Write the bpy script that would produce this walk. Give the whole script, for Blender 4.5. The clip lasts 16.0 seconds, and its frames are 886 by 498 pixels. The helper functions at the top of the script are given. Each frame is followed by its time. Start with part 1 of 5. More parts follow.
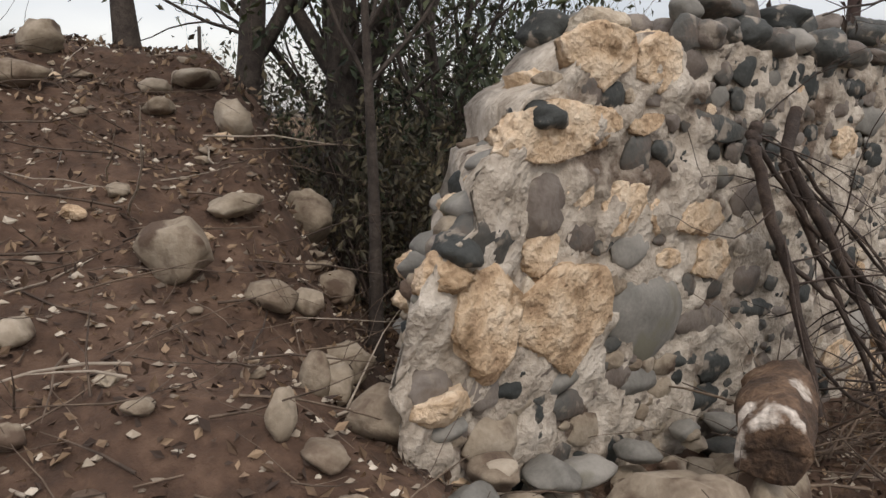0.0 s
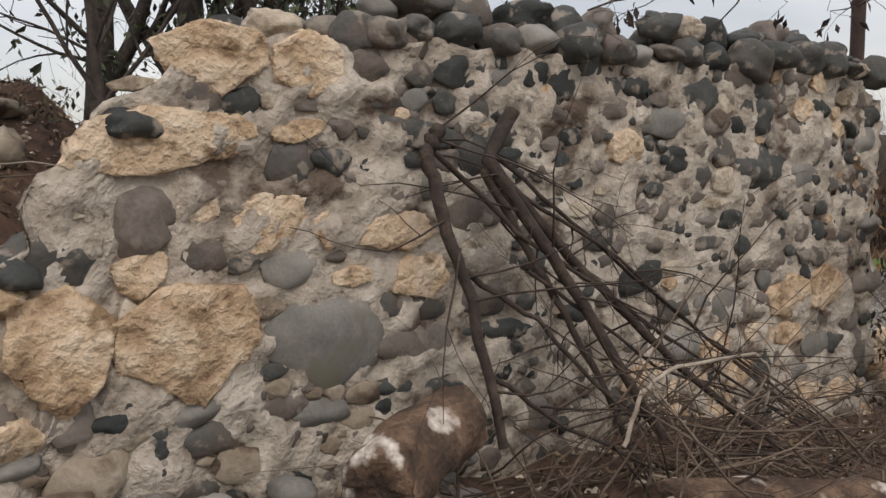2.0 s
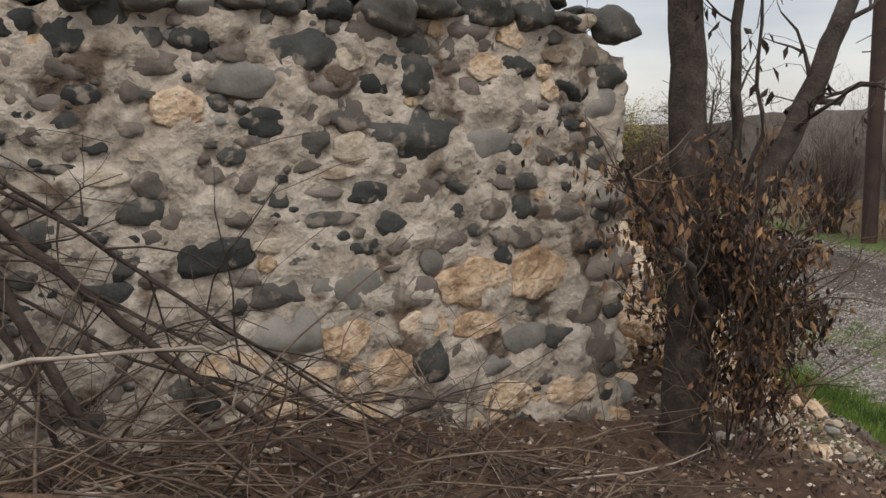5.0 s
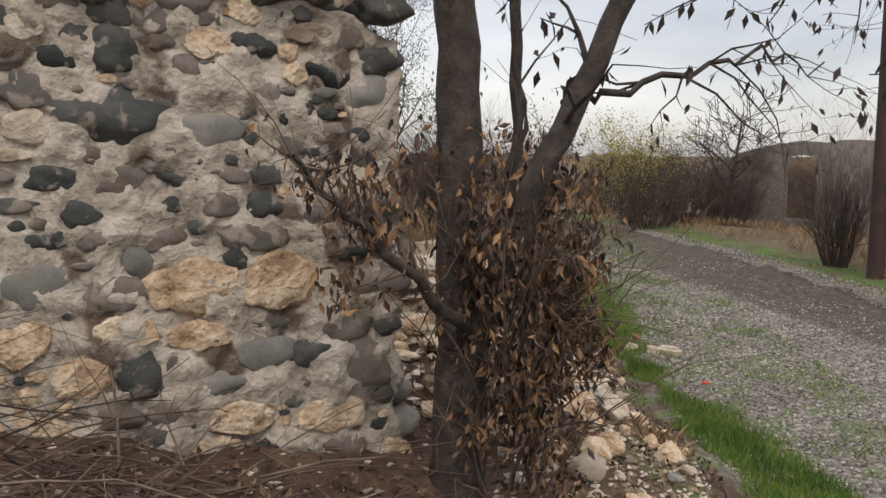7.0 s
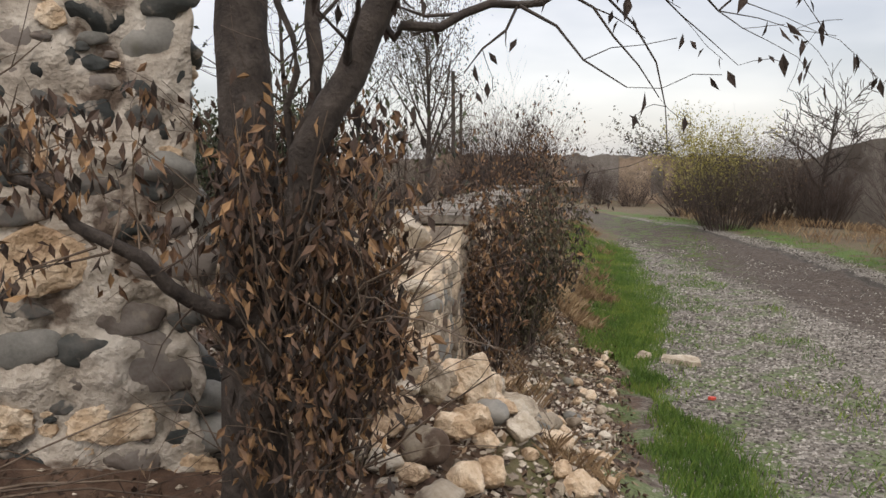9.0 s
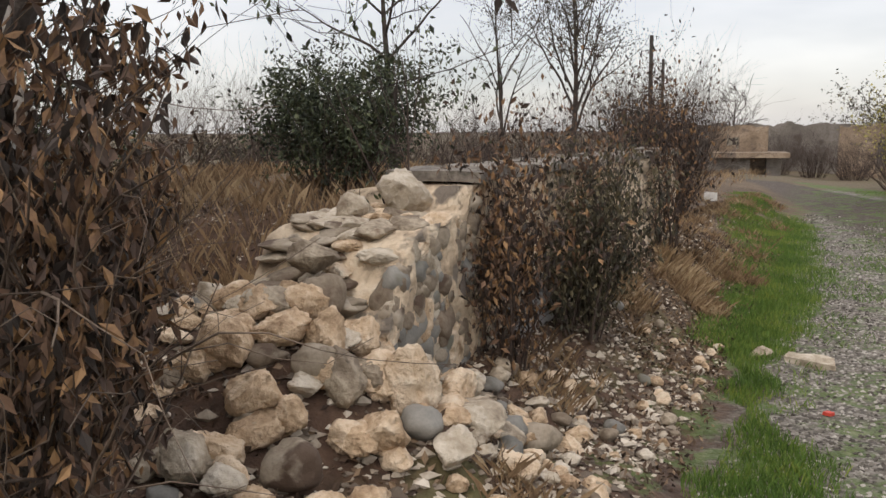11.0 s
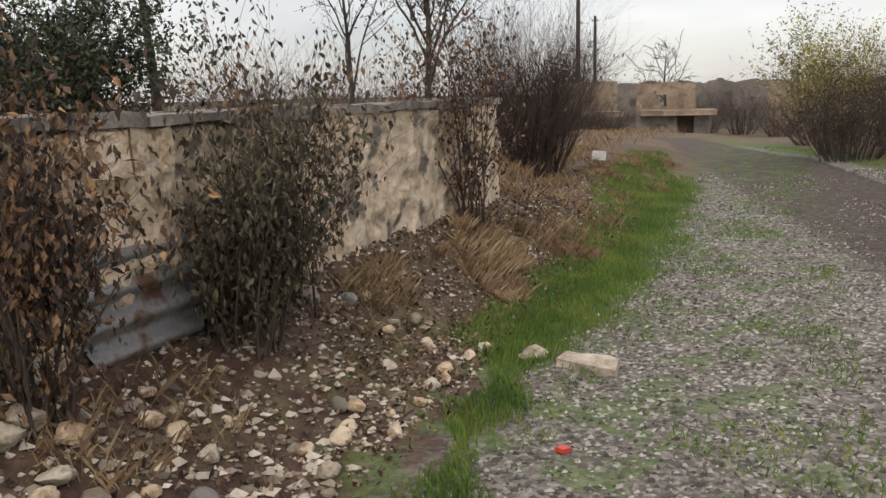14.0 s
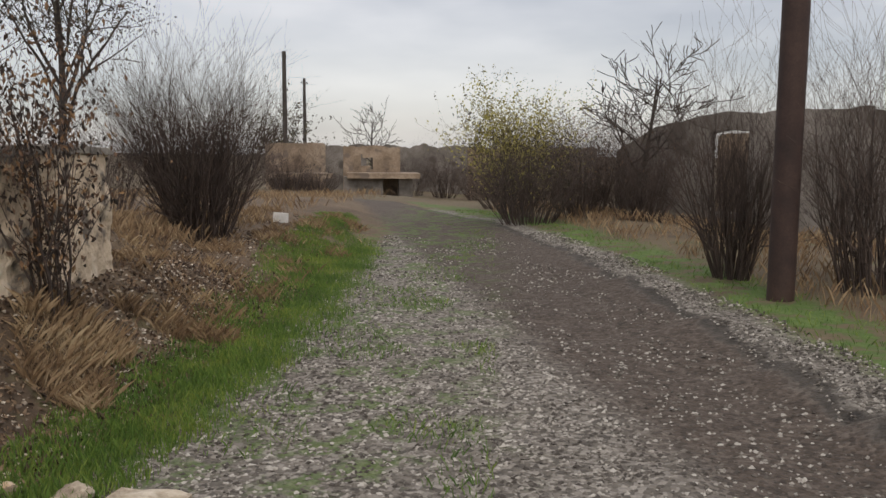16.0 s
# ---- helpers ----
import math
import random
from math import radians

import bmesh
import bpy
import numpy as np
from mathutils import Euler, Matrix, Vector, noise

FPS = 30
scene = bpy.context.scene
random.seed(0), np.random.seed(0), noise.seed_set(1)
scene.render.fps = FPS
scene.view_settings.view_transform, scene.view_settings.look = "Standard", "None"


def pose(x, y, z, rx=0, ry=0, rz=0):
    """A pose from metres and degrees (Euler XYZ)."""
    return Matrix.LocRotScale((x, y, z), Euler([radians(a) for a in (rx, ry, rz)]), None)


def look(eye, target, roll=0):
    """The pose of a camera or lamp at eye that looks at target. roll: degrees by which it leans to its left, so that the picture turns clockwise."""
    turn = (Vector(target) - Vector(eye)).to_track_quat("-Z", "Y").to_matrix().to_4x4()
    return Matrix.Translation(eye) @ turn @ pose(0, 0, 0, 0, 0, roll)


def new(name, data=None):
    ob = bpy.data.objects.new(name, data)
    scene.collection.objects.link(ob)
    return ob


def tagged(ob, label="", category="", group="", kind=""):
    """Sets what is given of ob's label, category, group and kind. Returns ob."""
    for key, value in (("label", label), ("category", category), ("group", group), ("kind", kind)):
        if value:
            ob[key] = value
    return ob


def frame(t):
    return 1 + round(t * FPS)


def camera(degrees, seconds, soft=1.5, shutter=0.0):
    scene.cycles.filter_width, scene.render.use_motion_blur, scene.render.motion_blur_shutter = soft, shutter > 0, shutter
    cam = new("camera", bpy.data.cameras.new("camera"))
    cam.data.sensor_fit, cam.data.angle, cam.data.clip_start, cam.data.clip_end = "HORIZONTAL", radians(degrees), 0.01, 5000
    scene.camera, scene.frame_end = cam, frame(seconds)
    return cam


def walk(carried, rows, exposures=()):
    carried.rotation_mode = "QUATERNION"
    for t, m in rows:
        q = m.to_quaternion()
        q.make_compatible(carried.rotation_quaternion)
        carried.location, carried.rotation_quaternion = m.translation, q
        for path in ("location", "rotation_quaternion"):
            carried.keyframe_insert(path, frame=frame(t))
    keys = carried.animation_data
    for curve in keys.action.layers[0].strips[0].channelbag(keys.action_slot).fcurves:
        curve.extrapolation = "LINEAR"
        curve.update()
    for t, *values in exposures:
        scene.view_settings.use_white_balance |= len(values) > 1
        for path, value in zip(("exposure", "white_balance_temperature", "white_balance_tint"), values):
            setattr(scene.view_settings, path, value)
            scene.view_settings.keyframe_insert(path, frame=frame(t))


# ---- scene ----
cam = camera(55.3, 16.0)
PATH = [
    (0.0, pose(0.000, 0.000, 2.400, 80.73, -1.21, -41.01)),
    (0.5, pose(0.293, -0.129, 2.384, 81.72, -0.41, -40.43)),
    (1.0, pose(0.552, -0.307, 2.405, 81.29, 0.33, -39.03)),
    (1.5, pose(0.888, -0.426, 2.364, 81.99, 0.79, -39.31)),
    (2.0, pose(1.168, -0.661, 2.331, 82.76, 0.99, -36.81)),
    (2.5, pose(1.484, -0.872, 2.312, 82.44, 2.22, -34.28)),
    (3.0, pose(1.781, -1.017, 2.318, 83.04, 2.17, -33.36)),
    (3.5, pose(2.087, -1.230, 2.286, 82.35, 0.98, -31.94)),
    (4.0, pose(2.457, -1.341, 2.261, 81.45, 2.12, -31.22)),
    (6.5, pose(4.227, -1.639, 2.101, 83.11, -0.97, -26.56)),
    (7.0, pose(4.595, -1.692, 2.049, 83.44, -0.28, -25.45)),
    (7.5, pose(4.947, -1.695, 2.004, 82.38, -0.04, -23.97)),
    (8.0, pose(5.277, -1.652, 2.001, 83.16, 0.21, -24.93)),
    (8.5, pose(5.590, -1.631, 1.949, 83.66, -0.30, -21.20)),
    (9.0, pose(5.894, -1.482, 1.888, 83.68, -0.03, -18.21)),
    (11.5, pose(7.513, -0.582, 1.717, 81.50, 0.70, -2.70)),
    (12.0, pose(7.811, -0.359, 1.704, 81.10, 1.30, -2.90)),
    (12.5, pose(8.117, -0.163, 1.663, 80.40, -1.40, -1.60)),
    (13.0, pose(8.395, 0.122, 1.630, 79.80, -1.90, -3.80)),
    (13.5, pose(8.672, 0.333, 1.586, 79.30, 0.10, -5.20)),
    (14.0, pose(8.928, 0.541, 1.569, 79.50, 1.30, -7.50)),
    (14.5, pose(9.170, 0.798, 1.546, 79.90, 1.90, -11.50)),
    (15.0, pose(9.436, 0.996, 1.525, 80.70, -0.70, -16.80)),
    (15.5, pose(9.691, 1.295, 1.505, 82.80, -0.70, -23.40)),
    (16.0, pose(9.933, 1.484, 1.485, 83.50, -0.50, -26.10)),
]
walk(cam, PATH, [(0.0, -0.28, 6950, 13), (2.5, -0.42, 6950, 13), (6.5, -0.32, 6950, 13), (9.0, -0.2, 6950, 13), (11.5, -0.3, 6950, 13), (12.5, -0.31, 6950, 13), (15.0, -0.27, 6950, 13), (16.0, -0.55, 6950, 13)])

# ---------------------------------------------------------------- light
SUN_EL, SUN_AZ = radians(48), radians(205)
world = bpy.data.worlds.new("overcast_sky")
scene.world = world
world.use_nodes = True
wn = world.node_tree.nodes
wl = world.node_tree.links
wn.clear()
sky = wn.new("ShaderNodeTexSky")
sky.sky_type, sky.sun_disc, sky.sun_elevation, sky.sun_rotation = "NISHITA", False, SUN_EL, SUN_AZ
sky_bg = wn.new("ShaderNodeBackground")
sky_bg.inputs["Strength"].default_value = 0.05
coord = wn.new("ShaderNodeTexCoord")
stretch = wn.new("ShaderNodeMapping")
stretch.inputs["Scale"].default_value = (1.3, 1.3, 4.5)
cloud = wn.new("ShaderNodeTexNoise")
cloud.inputs["Scale"].default_value, cloud.inputs["Detail"].default_value, cloud.inputs["Roughness"].default_value = 1.6, 5, 0.5
tint = wn.new("ShaderNodeValToRGB")
tint.color_ramp.elements[0].position, tint.color_ramp.elements[0].color = 0.35, (0.47, 0.49, 0.54, 1)
tint.color_ramp.elements[1].position, tint.color_ramp.elements[1].color = 0.62, (0.80, 0.81, 0.84, 1)
split = wn.new("ShaderNodeSeparateXYZ")
rise = wn.new("ShaderNodeMapRange")
rise.inputs["From Min"].default_value, rise.inputs["From Max"].default_value = 0.1, 1.0
rise.inputs["To Min"].default_value, rise.inputs["To Max"].default_value = 1.08, 2.4
cloud_bg = wn.new("ShaderNodeBackground")
both = wn.new("ShaderNodeAddShader")
w_out = wn.new("ShaderNodeOutputWorld")
wl.new(coord.outputs["Generated"], stretch.inputs["Vector"])
wl.new(stretch.outputs["Vector"], cloud.inputs["Vector"])
wl.new(cloud.outputs["Fac"], tint.inputs["Fac"])
wl.new(coord.outputs["Generated"], split.inputs["Vector"])
wl.new(split.outputs["Z"], rise.inputs["Value"])
wl.new(tint.outputs["Color"], cloud_bg.inputs["Color"])
wl.new(rise.outputs["Result"], cloud_bg.inputs["Strength"])
wl.new(sky.outputs["Color"], sky_bg.inputs["Color"])
wl.new(sky_bg.outputs[0], both.inputs[0])
wl.new(cloud_bg.outputs[0], both.inputs[1])
wl.new(both.outputs[0], w_out.inputs["Surface"])
sun_data = bpy.data.lights.new("sun", "SUN")
sun_data.energy, sun_data.angle, sun_data.color = 1.2, radians(14), (1.0, 0.95, 0.87)
sun = new("sun", sun_data)
sun.matrix_world = look((3 + 20 * math.sin(SUN_AZ) * 0.7, 20 * math.cos(SUN_AZ) * 0.7, 18), (3, 1.6, 1))


# ---------------------------------------------------------------- materials
def material(name, stops, scale=6.0, rough=0.9, bump=0.3, detail=6.0, fine=60.0, vary=0.0, spots=None, metal=0.0, island=0.0, height=0.02):
    """A noise-coloured surface; stops: (position, colour). vary: spread by Object Info's Random; island: by Random Per Island.
    spots: (colour, scale, threshold) for stains with a shape of their own."""
    m = bpy.data.materials.new(name)
    m.use_nodes = True
    n, l = m.node_tree.nodes, m.node_tree.links
    b = n["Principled BSDF"]
    b.inputs["Roughness"].default_value, b.inputs["Metallic"].default_value = rough, metal
    tc = n.new("ShaderNodeTexCoord")
    geo = n.new("ShaderNodeNewGeometry")
    info = n.new("ShaderNodeObjectInfo")
    shift = n.new("ShaderNodeVectorMath")
    shift.operation = "MULTIPLY_ADD"
    l.new(info.outputs["Random"], shift.inputs[0])
    shift.inputs[1].default_value = (37, 53, 71)
    l.new(geo.outputs["Position"], shift.inputs[2])
    big = n.new("ShaderNodeTexNoise")
    big.inputs["Scale"].default_value, big.inputs["Detail"].default_value, big.inputs["Roughness"].default_value = scale, detail, 0.62
    l.new(shift.outputs[0], big.inputs["Vector"])
    small = n.new("ShaderNodeTexNoise")
    small.inputs["Scale"].default_value, small.inputs["Detail"].default_value = fine, 4
    l.new(shift.outputs[0], small.inputs["Vector"])
    total = n.new("ShaderNodeMath")
    total.operation = "MULTIPLY_ADD"
    total.inputs[1].default_value = 0.3
    l.new(small.outputs["Fac"], total.inputs[0])
    sub = n.new("ShaderNodeMath")
    sub.operation = "SUBTRACT"
    sub.inputs[1].default_value = 0.15 + (vary + island) / 2
    l.new(big.outputs["Fac"], sub.inputs[0])
    last = sub.outputs[0]
    for amount, out in ((vary, info.outputs["Random"]), (island, geo.outputs["Random Per Island"])):
        if amount:
            add = n.new("ShaderNodeMath")
            add.operation = "MULTIPLY_ADD"
            add.inputs[1].default_value = amount
            l.new(out, add.inputs[0])
            l.new(last, add.inputs[2])
            last = add.outputs[0]
    l.new(last, total.inputs[2])
    ramp = n.new("ShaderNodeValToRGB")
    e = ramp.color_ramp.elements
    e[0].position, e[0].color = stops[0][0], (*stops[0][1], 1)
    e[1].position, e[1].color = stops[-1][0], (*stops[-1][1], 1)
    for p, c in stops[1:-1]:
        e.new(p).color = (*c, 1)
    l.new(total.outputs[0], ramp.inputs["Fac"])
    colour = ramp.outputs["Color"]
    if spots:
        st = n.new("ShaderNodeTexNoise")
        st.inputs["Scale"].default_value, st.inputs["Detail"].default_value = spots[1], 7
        l.new(shift.outputs[0], st.inputs["Vector"])
        cut = n.new("ShaderNodeMapRange")
        cut.inputs["From Min"].default_value, cut.inputs["From Max"].default_value = spots[2], spots[2] + 0.07
        l.new(st.outputs["Fac"], cut.inputs["Value"])
        mix = n.new("ShaderNodeMix")
        mix.data_type = "RGBA"
        l.new(cut.outputs["Result"], mix.inputs["Factor"])
        l.new(colour, mix.inputs["A"])
        mix.inputs["B"].default_value = (*spots[0], 1)
        colour = mix.outputs["Result"]
    l.new(colour, b.inputs["Base Color"])
    if bump:
        bp = n.new("ShaderNodeBump")
        bp.inputs["Strength"].default_value, bp.inputs["Distance"].default_value = bump, height
        l.new(total.outputs[0], bp.inputs["Height"])
        l.new(bp.outputs["Normal"], b.inputs["Normal"])
    return m


M_MORTAR = material("lime_mortar", [(0.25, (0.2, 0.165, 0.128)), (0.42, (0.375, 0.322, 0.26)), (0.58, (0.51, 0.45, 0.375)), (0.75, (0.62, 0.565, 0.485))], 7, 0.95, 1.0, fine=38, spots=((0.13, 0.095, 0.07), 4.1, 0.57), height=0.05)
M_LIME = material("tan_limestone", [(0.25, (0.28, 0.18, 0.105)), (0.43, (0.54, 0.385, 0.245)), (0.58, (0.70, 0.545, 0.385)), (0.8, (0.79, 0.68, 0.53))], 9, 0.94, 1.0, fine=34, vary=0.16, spots=((0.30, 0.20, 0.115), 8, 0.585), height=0.06)
M_PALE = material("pale_limestone", [(0.3, (0.2, 0.155, 0.11)), (0.5, (0.42, 0.35, 0.26)), (0.75, (0.62, 0.55, 0.45))], 8, 0.92, 0.9, fine=40, vary=0.25, spots=((0.22, 0.16, 0.11), 7, 0.6), height=0.04)
M_COBBLE = material("dark_river_cobble", [(0.12, (0.021, 0.024, 0.022)), (0.36, (0.052, 0.055, 0.05)), (0.53, (0.085, 0.08, 0.07)), (0.68, (0.122, 0.096, 0.078)), (0.88, (0.19, 0.162, 0.138))], 6, 0.75, 0.6, fine=60, vary=0.8, spots=((0.24, 0.205, 0.165), 13, 0.57), height=0.02)
M_GREY = material("grey_cobble", [(0.25, (0.12, 0.115, 0.10)), (0.5, (0.2, 0.19, 0.168)), (0.75, (0.29, 0.272, 0.24))], 6, 0.85, 0.6, fine=80, vary=0.25, spots=((0.17, 0.16, 0.12), 5, 0.6), height=0.008)
M_BUFF = material("buff_boulder", [(0.25, (0.14, 0.10, 0.07)), (0.5, (0.27, 0.22, 0.16)), (0.75, (0.40, 0.34, 0.265))], 6, 0.92, 0.8, fine=50, vary=0.3, spots=((0.10, 0.066, 0.045), 5, 0.56), height=0.02)
M_PLASTER = material("flaking_plaster", [(0.25, (0.2, 0.155, 0.11)), (0.40, (0.5, 0.385, 0.27)), (0.55, (0.69, 0.55, 0.39)), (0.8, (0.78, 0.69, 0.56))], 5.5, 0.95, 1.0, fine=26, spots=((0.2, 0.165, 0.13), 4.6, 0.55), height=0.05)
M_RUIN = material("grey_ruin_render", [(0.25, (0.09, 0.078, 0.066)), (0.5, (0.18, 0.158, 0.136)), (0.75, (0.3, 0.27, 0.24))], 0.7, 0.95, 0.6, fine=9, spots=((0.10, 0.085, 0.07), 0.9, 0.58))
M_RUIN_TAN = material("tan_ruin_render", [(0.25, (0.11, 0.08, 0.056)), (0.5, (0.27, 0.2, 0.14)), (0.75, (0.42, 0.335, 0.25))], 1.1, 0.95, 0.6, fine=12, spots=((0.18, 0.14, 0.11), 1.7, 0.56))
M_COPING = material("weathered_coping", [(0.3, (0.10, 0.09, 0.075)), (0.55, (0.24, 0.21, 0.175)), (0.8, (0.40, 0.37, 0.31))], 5, 0.95, 0.8, fine=40)
M_BARK = material("dark_bark", [(0.25, (0.022, 0.017, 0.014)), (0.5, (0.055, 0.043, 0.035)), (0.8, (0.11, 0.09, 0.075))], 14, 0.95, 0.9, fine=80)
M_TWIG = material("dry_twig", [(0.3, (0.055, 0.038, 0.028)), (0.55, (0.12, 0.085, 0.06)), (0.8, (0.22, 0.165, 0.12))], 9, 0.9, 0.3, island=0.35)
M_STEM = material("bush_stem", [(0.3, (0.04, 0.028, 0.023)), (0.55, (0.085, 0.06, 0.048)), (0.8, (0.14, 0.105, 0.085))], 4, 0.9, 0.2, island=0.3)
M_BRANCH = material("dead_branch", [(0.3, (0.02, 0.014, 0.011)), (0.55, (0.05, 0.034, 0.026)), (0.8, (0.11, 0.08, 0.06))], 12, 0.9, 0.7, fine=70)
M_PALE_TWIG = material("bleached_twig", [(0.3, (0.20, 0.16, 0.12)), (0.7, (0.42, 0.36, 0.29))], 12, 0.9, 0.3)
M_LOG = material("rotten_log", [(0.3, (0.035, 0.022, 0.015)), (0.48, (0.085, 0.052, 0.033)), (0.62, (0.17, 0.105, 0.065)), (0.8, (0.3, 0.22, 0.15))], 9, 0.95, 1.0, fine=60, spots=((0.7, 0.63, 0.55), 5.0, 0.58), height=0.03)
M_DEADLEAF = material("brown_leaf", [(0.2, (0.026, 0.018, 0.013)), (0.45, (0.075, 0.045, 0.031)), (0.68, (0.15, 0.082, 0.045)), (0.9, (0.33, 0.19, 0.085))], 3, 0.75, 0.1, island=0.75)
M_DARKLEAF = material("dark_green_leaf", [(0.2, (0.012, 0.018, 0.009)), (0.5, (0.035, 0.05, 0.02)), (0.8, (0.09, 0.105, 0.045))], 3, 0.6, 0.1, island=0.6)
M_OLIVELEAF = material("olive_leaf", [(0.2, (0.022, 0.02, 0.012)), (0.5, (0.055, 0.048, 0.026)), (0.8, (0.13, 0.105, 0.055))], 3, 0.7, 0.1, island=0.6)
M_YELLOWLEAF = material("yellow_leaf", [(0.2, (0.15, 0.125, 0.025)), (0.5, (0.34, 0.30, 0.055)), (0.8, (0.5, 0.45, 0.12))], 3, 0.7, 0.1, island=0.6)
M_GRASS = material("green_grass", [(0.25, (0.045, 0.095, 0.014)), (0.5, (0.1, 0.185, 0.026)), (0.75, (0.22, 0.27, 0.05))], 1.6, 0.7, 0.0, island=0.35)
M_DRYGRASS = material("dry_grass", [(0.25, (0.11, 0.066, 0.034)), (0.5, (0.25, 0.16, 0.085)), (0.8, (0.45, 0.34, 0.2))], 1.5, 0.85, 0.0, island=0.4)
M_LITTER = material("leaf_litter", [(0.2, (0.04, 0.024, 0.016)), (0.5, (0.11, 0.068, 0.042)), (0.85, (0.29, 0.20, 0.125))], 3, 0.85, 0.1, island=0.8)
M_PEBBLE = material("road_gravel", [(0.2, (0.06, 0.05, 0.041)), (0.5, (0.165, 0.146, 0.122)), (0.85, (0.43, 0.40, 0.35))], 2.0, 0.85, 0.2, island=0.85)
M_CHIP = material("stone_chip", [(0.2, (0.13, 0.10, 0.075)), (0.5, (0.33, 0.275, 0.21)), (0.85, (0.62, 0.55, 0.45))], 2.0, 0.9, 0.3, island=0.8)
M_RUST = material("rusty_steel_pole", [(0.25, (0.018, 0.01, 0.008)), (0.5, (0.04, 0.021, 0.016)), (0.8, (0.075, 0.042, 0.031))], 3, 0.75, 0.4, fine=60)
M_WOODPOLE = material("weathered_pole", [(0.3, (0.035, 0.03, 0.027)), (0.7, (0.09, 0.078, 0.068))], 5, 0.9, 0.4)
M_TIN = material("galvanised_sheet", [(0.3, (0.13, 0.125, 0.12)), (0.6, (0.27, 0.265, 0.255)), (0.85, (0.38, 0.37, 0.35))], 5, 0.55, 0.2, metal=0.55, spots=((0.15, 0.085, 0.05), 5, 0.6))
M_WHITE = material("white_block_paint", [(0.3, (0.55, 0.52, 0.47)), (0.7, (0.80, 0.78, 0.74))], 9, 0.8, 0.3)
M_RED = material("red_plastic", [(0.3, (0.45, 0.04, 0.03)), (0.7, (0.65, 0.08, 0.05))], 9, 0.5, 0.1)
M_TURF = material("hill_scrub", [(0.3, (0.07, 0.055, 0.04)), (0.55, (0.13, 0.105, 0.075)), (0.8, (0.2, 0.17, 0.12))], 0.3, 1.0, 0.3, fine=3)


# ---------------------------------------------------------------- the lie of the land
# u runs to the right of the second wall's face, v along it; r is counted from the road's worn middle.
W0, WD, WN = (7.35, 2.95), (0.493, 0.870), (0.870, -0.493)


def uv(x, y):
    return (x - W0[0]) * WN[0] + (y - W0[1]) * WN[1], (x - W0[0]) * WD[0] + (y - W0[1]) * WD[1]


def xy(u, v):
    return W0[0] + u * WN[0] + v * WD[0], W0[1] + u * WN[1] + v * WD[1]


def shoulder(u, v):
    """Distance to the right of the lip that ends the worn strip of the road."""
    return u - (5.2 - 0.0075 * np.clip(v, 0, 60) ** 2)


def step(a, b, x):
    t = np.clip((x - a) / (b - a), 0, 1)
    return t * t * (3 - 2 * t)


def wobble(x, y, size, seed):
    """Smooth, unrepeating unevenness of about one metre's height per unit."""
    a = np.sin(x / size * 1.7 + seed) * np.cos(y / size * 1.3 - seed * 2.1)
    b = np.sin((x * 0.8 + y * 0.6) / size * 2.9 + seed * 3.7) * np.cos((y * 0.8 - x * 0.6) / size * 3.3 + seed)
    return 0.6 * a + 0.4 * b


def ground_z(x, y):
    x, y = np.asarray(x, float), np.asarray(y, float)
    u, v = uv(x, y)
    bank = np.interp(u, [-9, -5, -4, -2, -0.5, 0.3, 0.9, 1.5, 2.2], [1.15, 1.12, 1.15, 1.02, 0.66, 0.52, 0.34, 0.1, 0.0])
    talus = np.interp(u, [-1, 0, 0.25, 0.6, 1.0], [0.6, 0.55, 0.34, 0.07, 0.0]) * (1 - 0.6 * step(6.6, 9.5, v))
    along = step(-0.8, 1.4, v)
    front = bank * (1 - along) + talus * along
    field = 1.05 * step(-0.1, -1.5, u) * step(0.3, 2.5, v) * (1 - 0.68 * step(6, 12, v))
    z = np.maximum(front, field)
    # the mound of earth beside the broken end of the wall
    rise = np.clip((y - 1.35) * 0.47, 0, 1.55) * step(1.95, 1.0, x - 0.5 * np.clip(y - 1.9, 0, 2.4)) * step(9.0, 5.5, y)
    z = z + np.where(v < 1.5, rise, 0)
    z = z + 0.22 * np.exp(-((x - 1.2) ** 2 + (y - 1.7) ** 2) / 0.25)
    # rubble heaped at the second wall's broken end
    z = z + 0.36 * np.exp(-(((x - 6.8) / 0.6) ** 2 + ((y - 2.55) / 0.6) ** 2))
    # road: a shallow worn strip with a small lip on its far side
    r = u - (5.6 - 0.24 * v)
    z = z - 0.05 * np.exp(-(r / 0.6) ** 2) * step(0.5, 1.5, u) + 0.1 * step(-0.05, 0.08, shoulder(u, v)) * step(60, 40, v)
    z = z + 0.10 * step(1.4, 2.4, shoulder(u, v)) - 0.25 * step(2.7, 5.2, shoulder(u, v)) * step(30, 15, r)
    z = z - 1.2 * step(15, 50, v)
    rough = 0.02 + 0.05 * step(1.2, 0.2, u)
    return z + rough * wobble(x, y, 0.45, 1.3) + 0.4 * rough * wobble(x, y, 0.13, 4.1) + 0.05 * wobble(x, y, 3.1, 0.7) * step(1.5, 6, np.abs(u - 3))


def gz(x, y):
    return float(ground_z(x, y))


def mesh_from(name, verts, faces, mat, smooth=True):
    me = bpy.data.meshes.new(name)
    me.from_pydata([tuple(p) for p in verts], [], [tuple(f) for f in faces])
    me.materials.append(mat)
    if smooth:
        me.polygons.foreach_set("use_smooth", [True] * len(me.polygons))
    me.update()
    return me


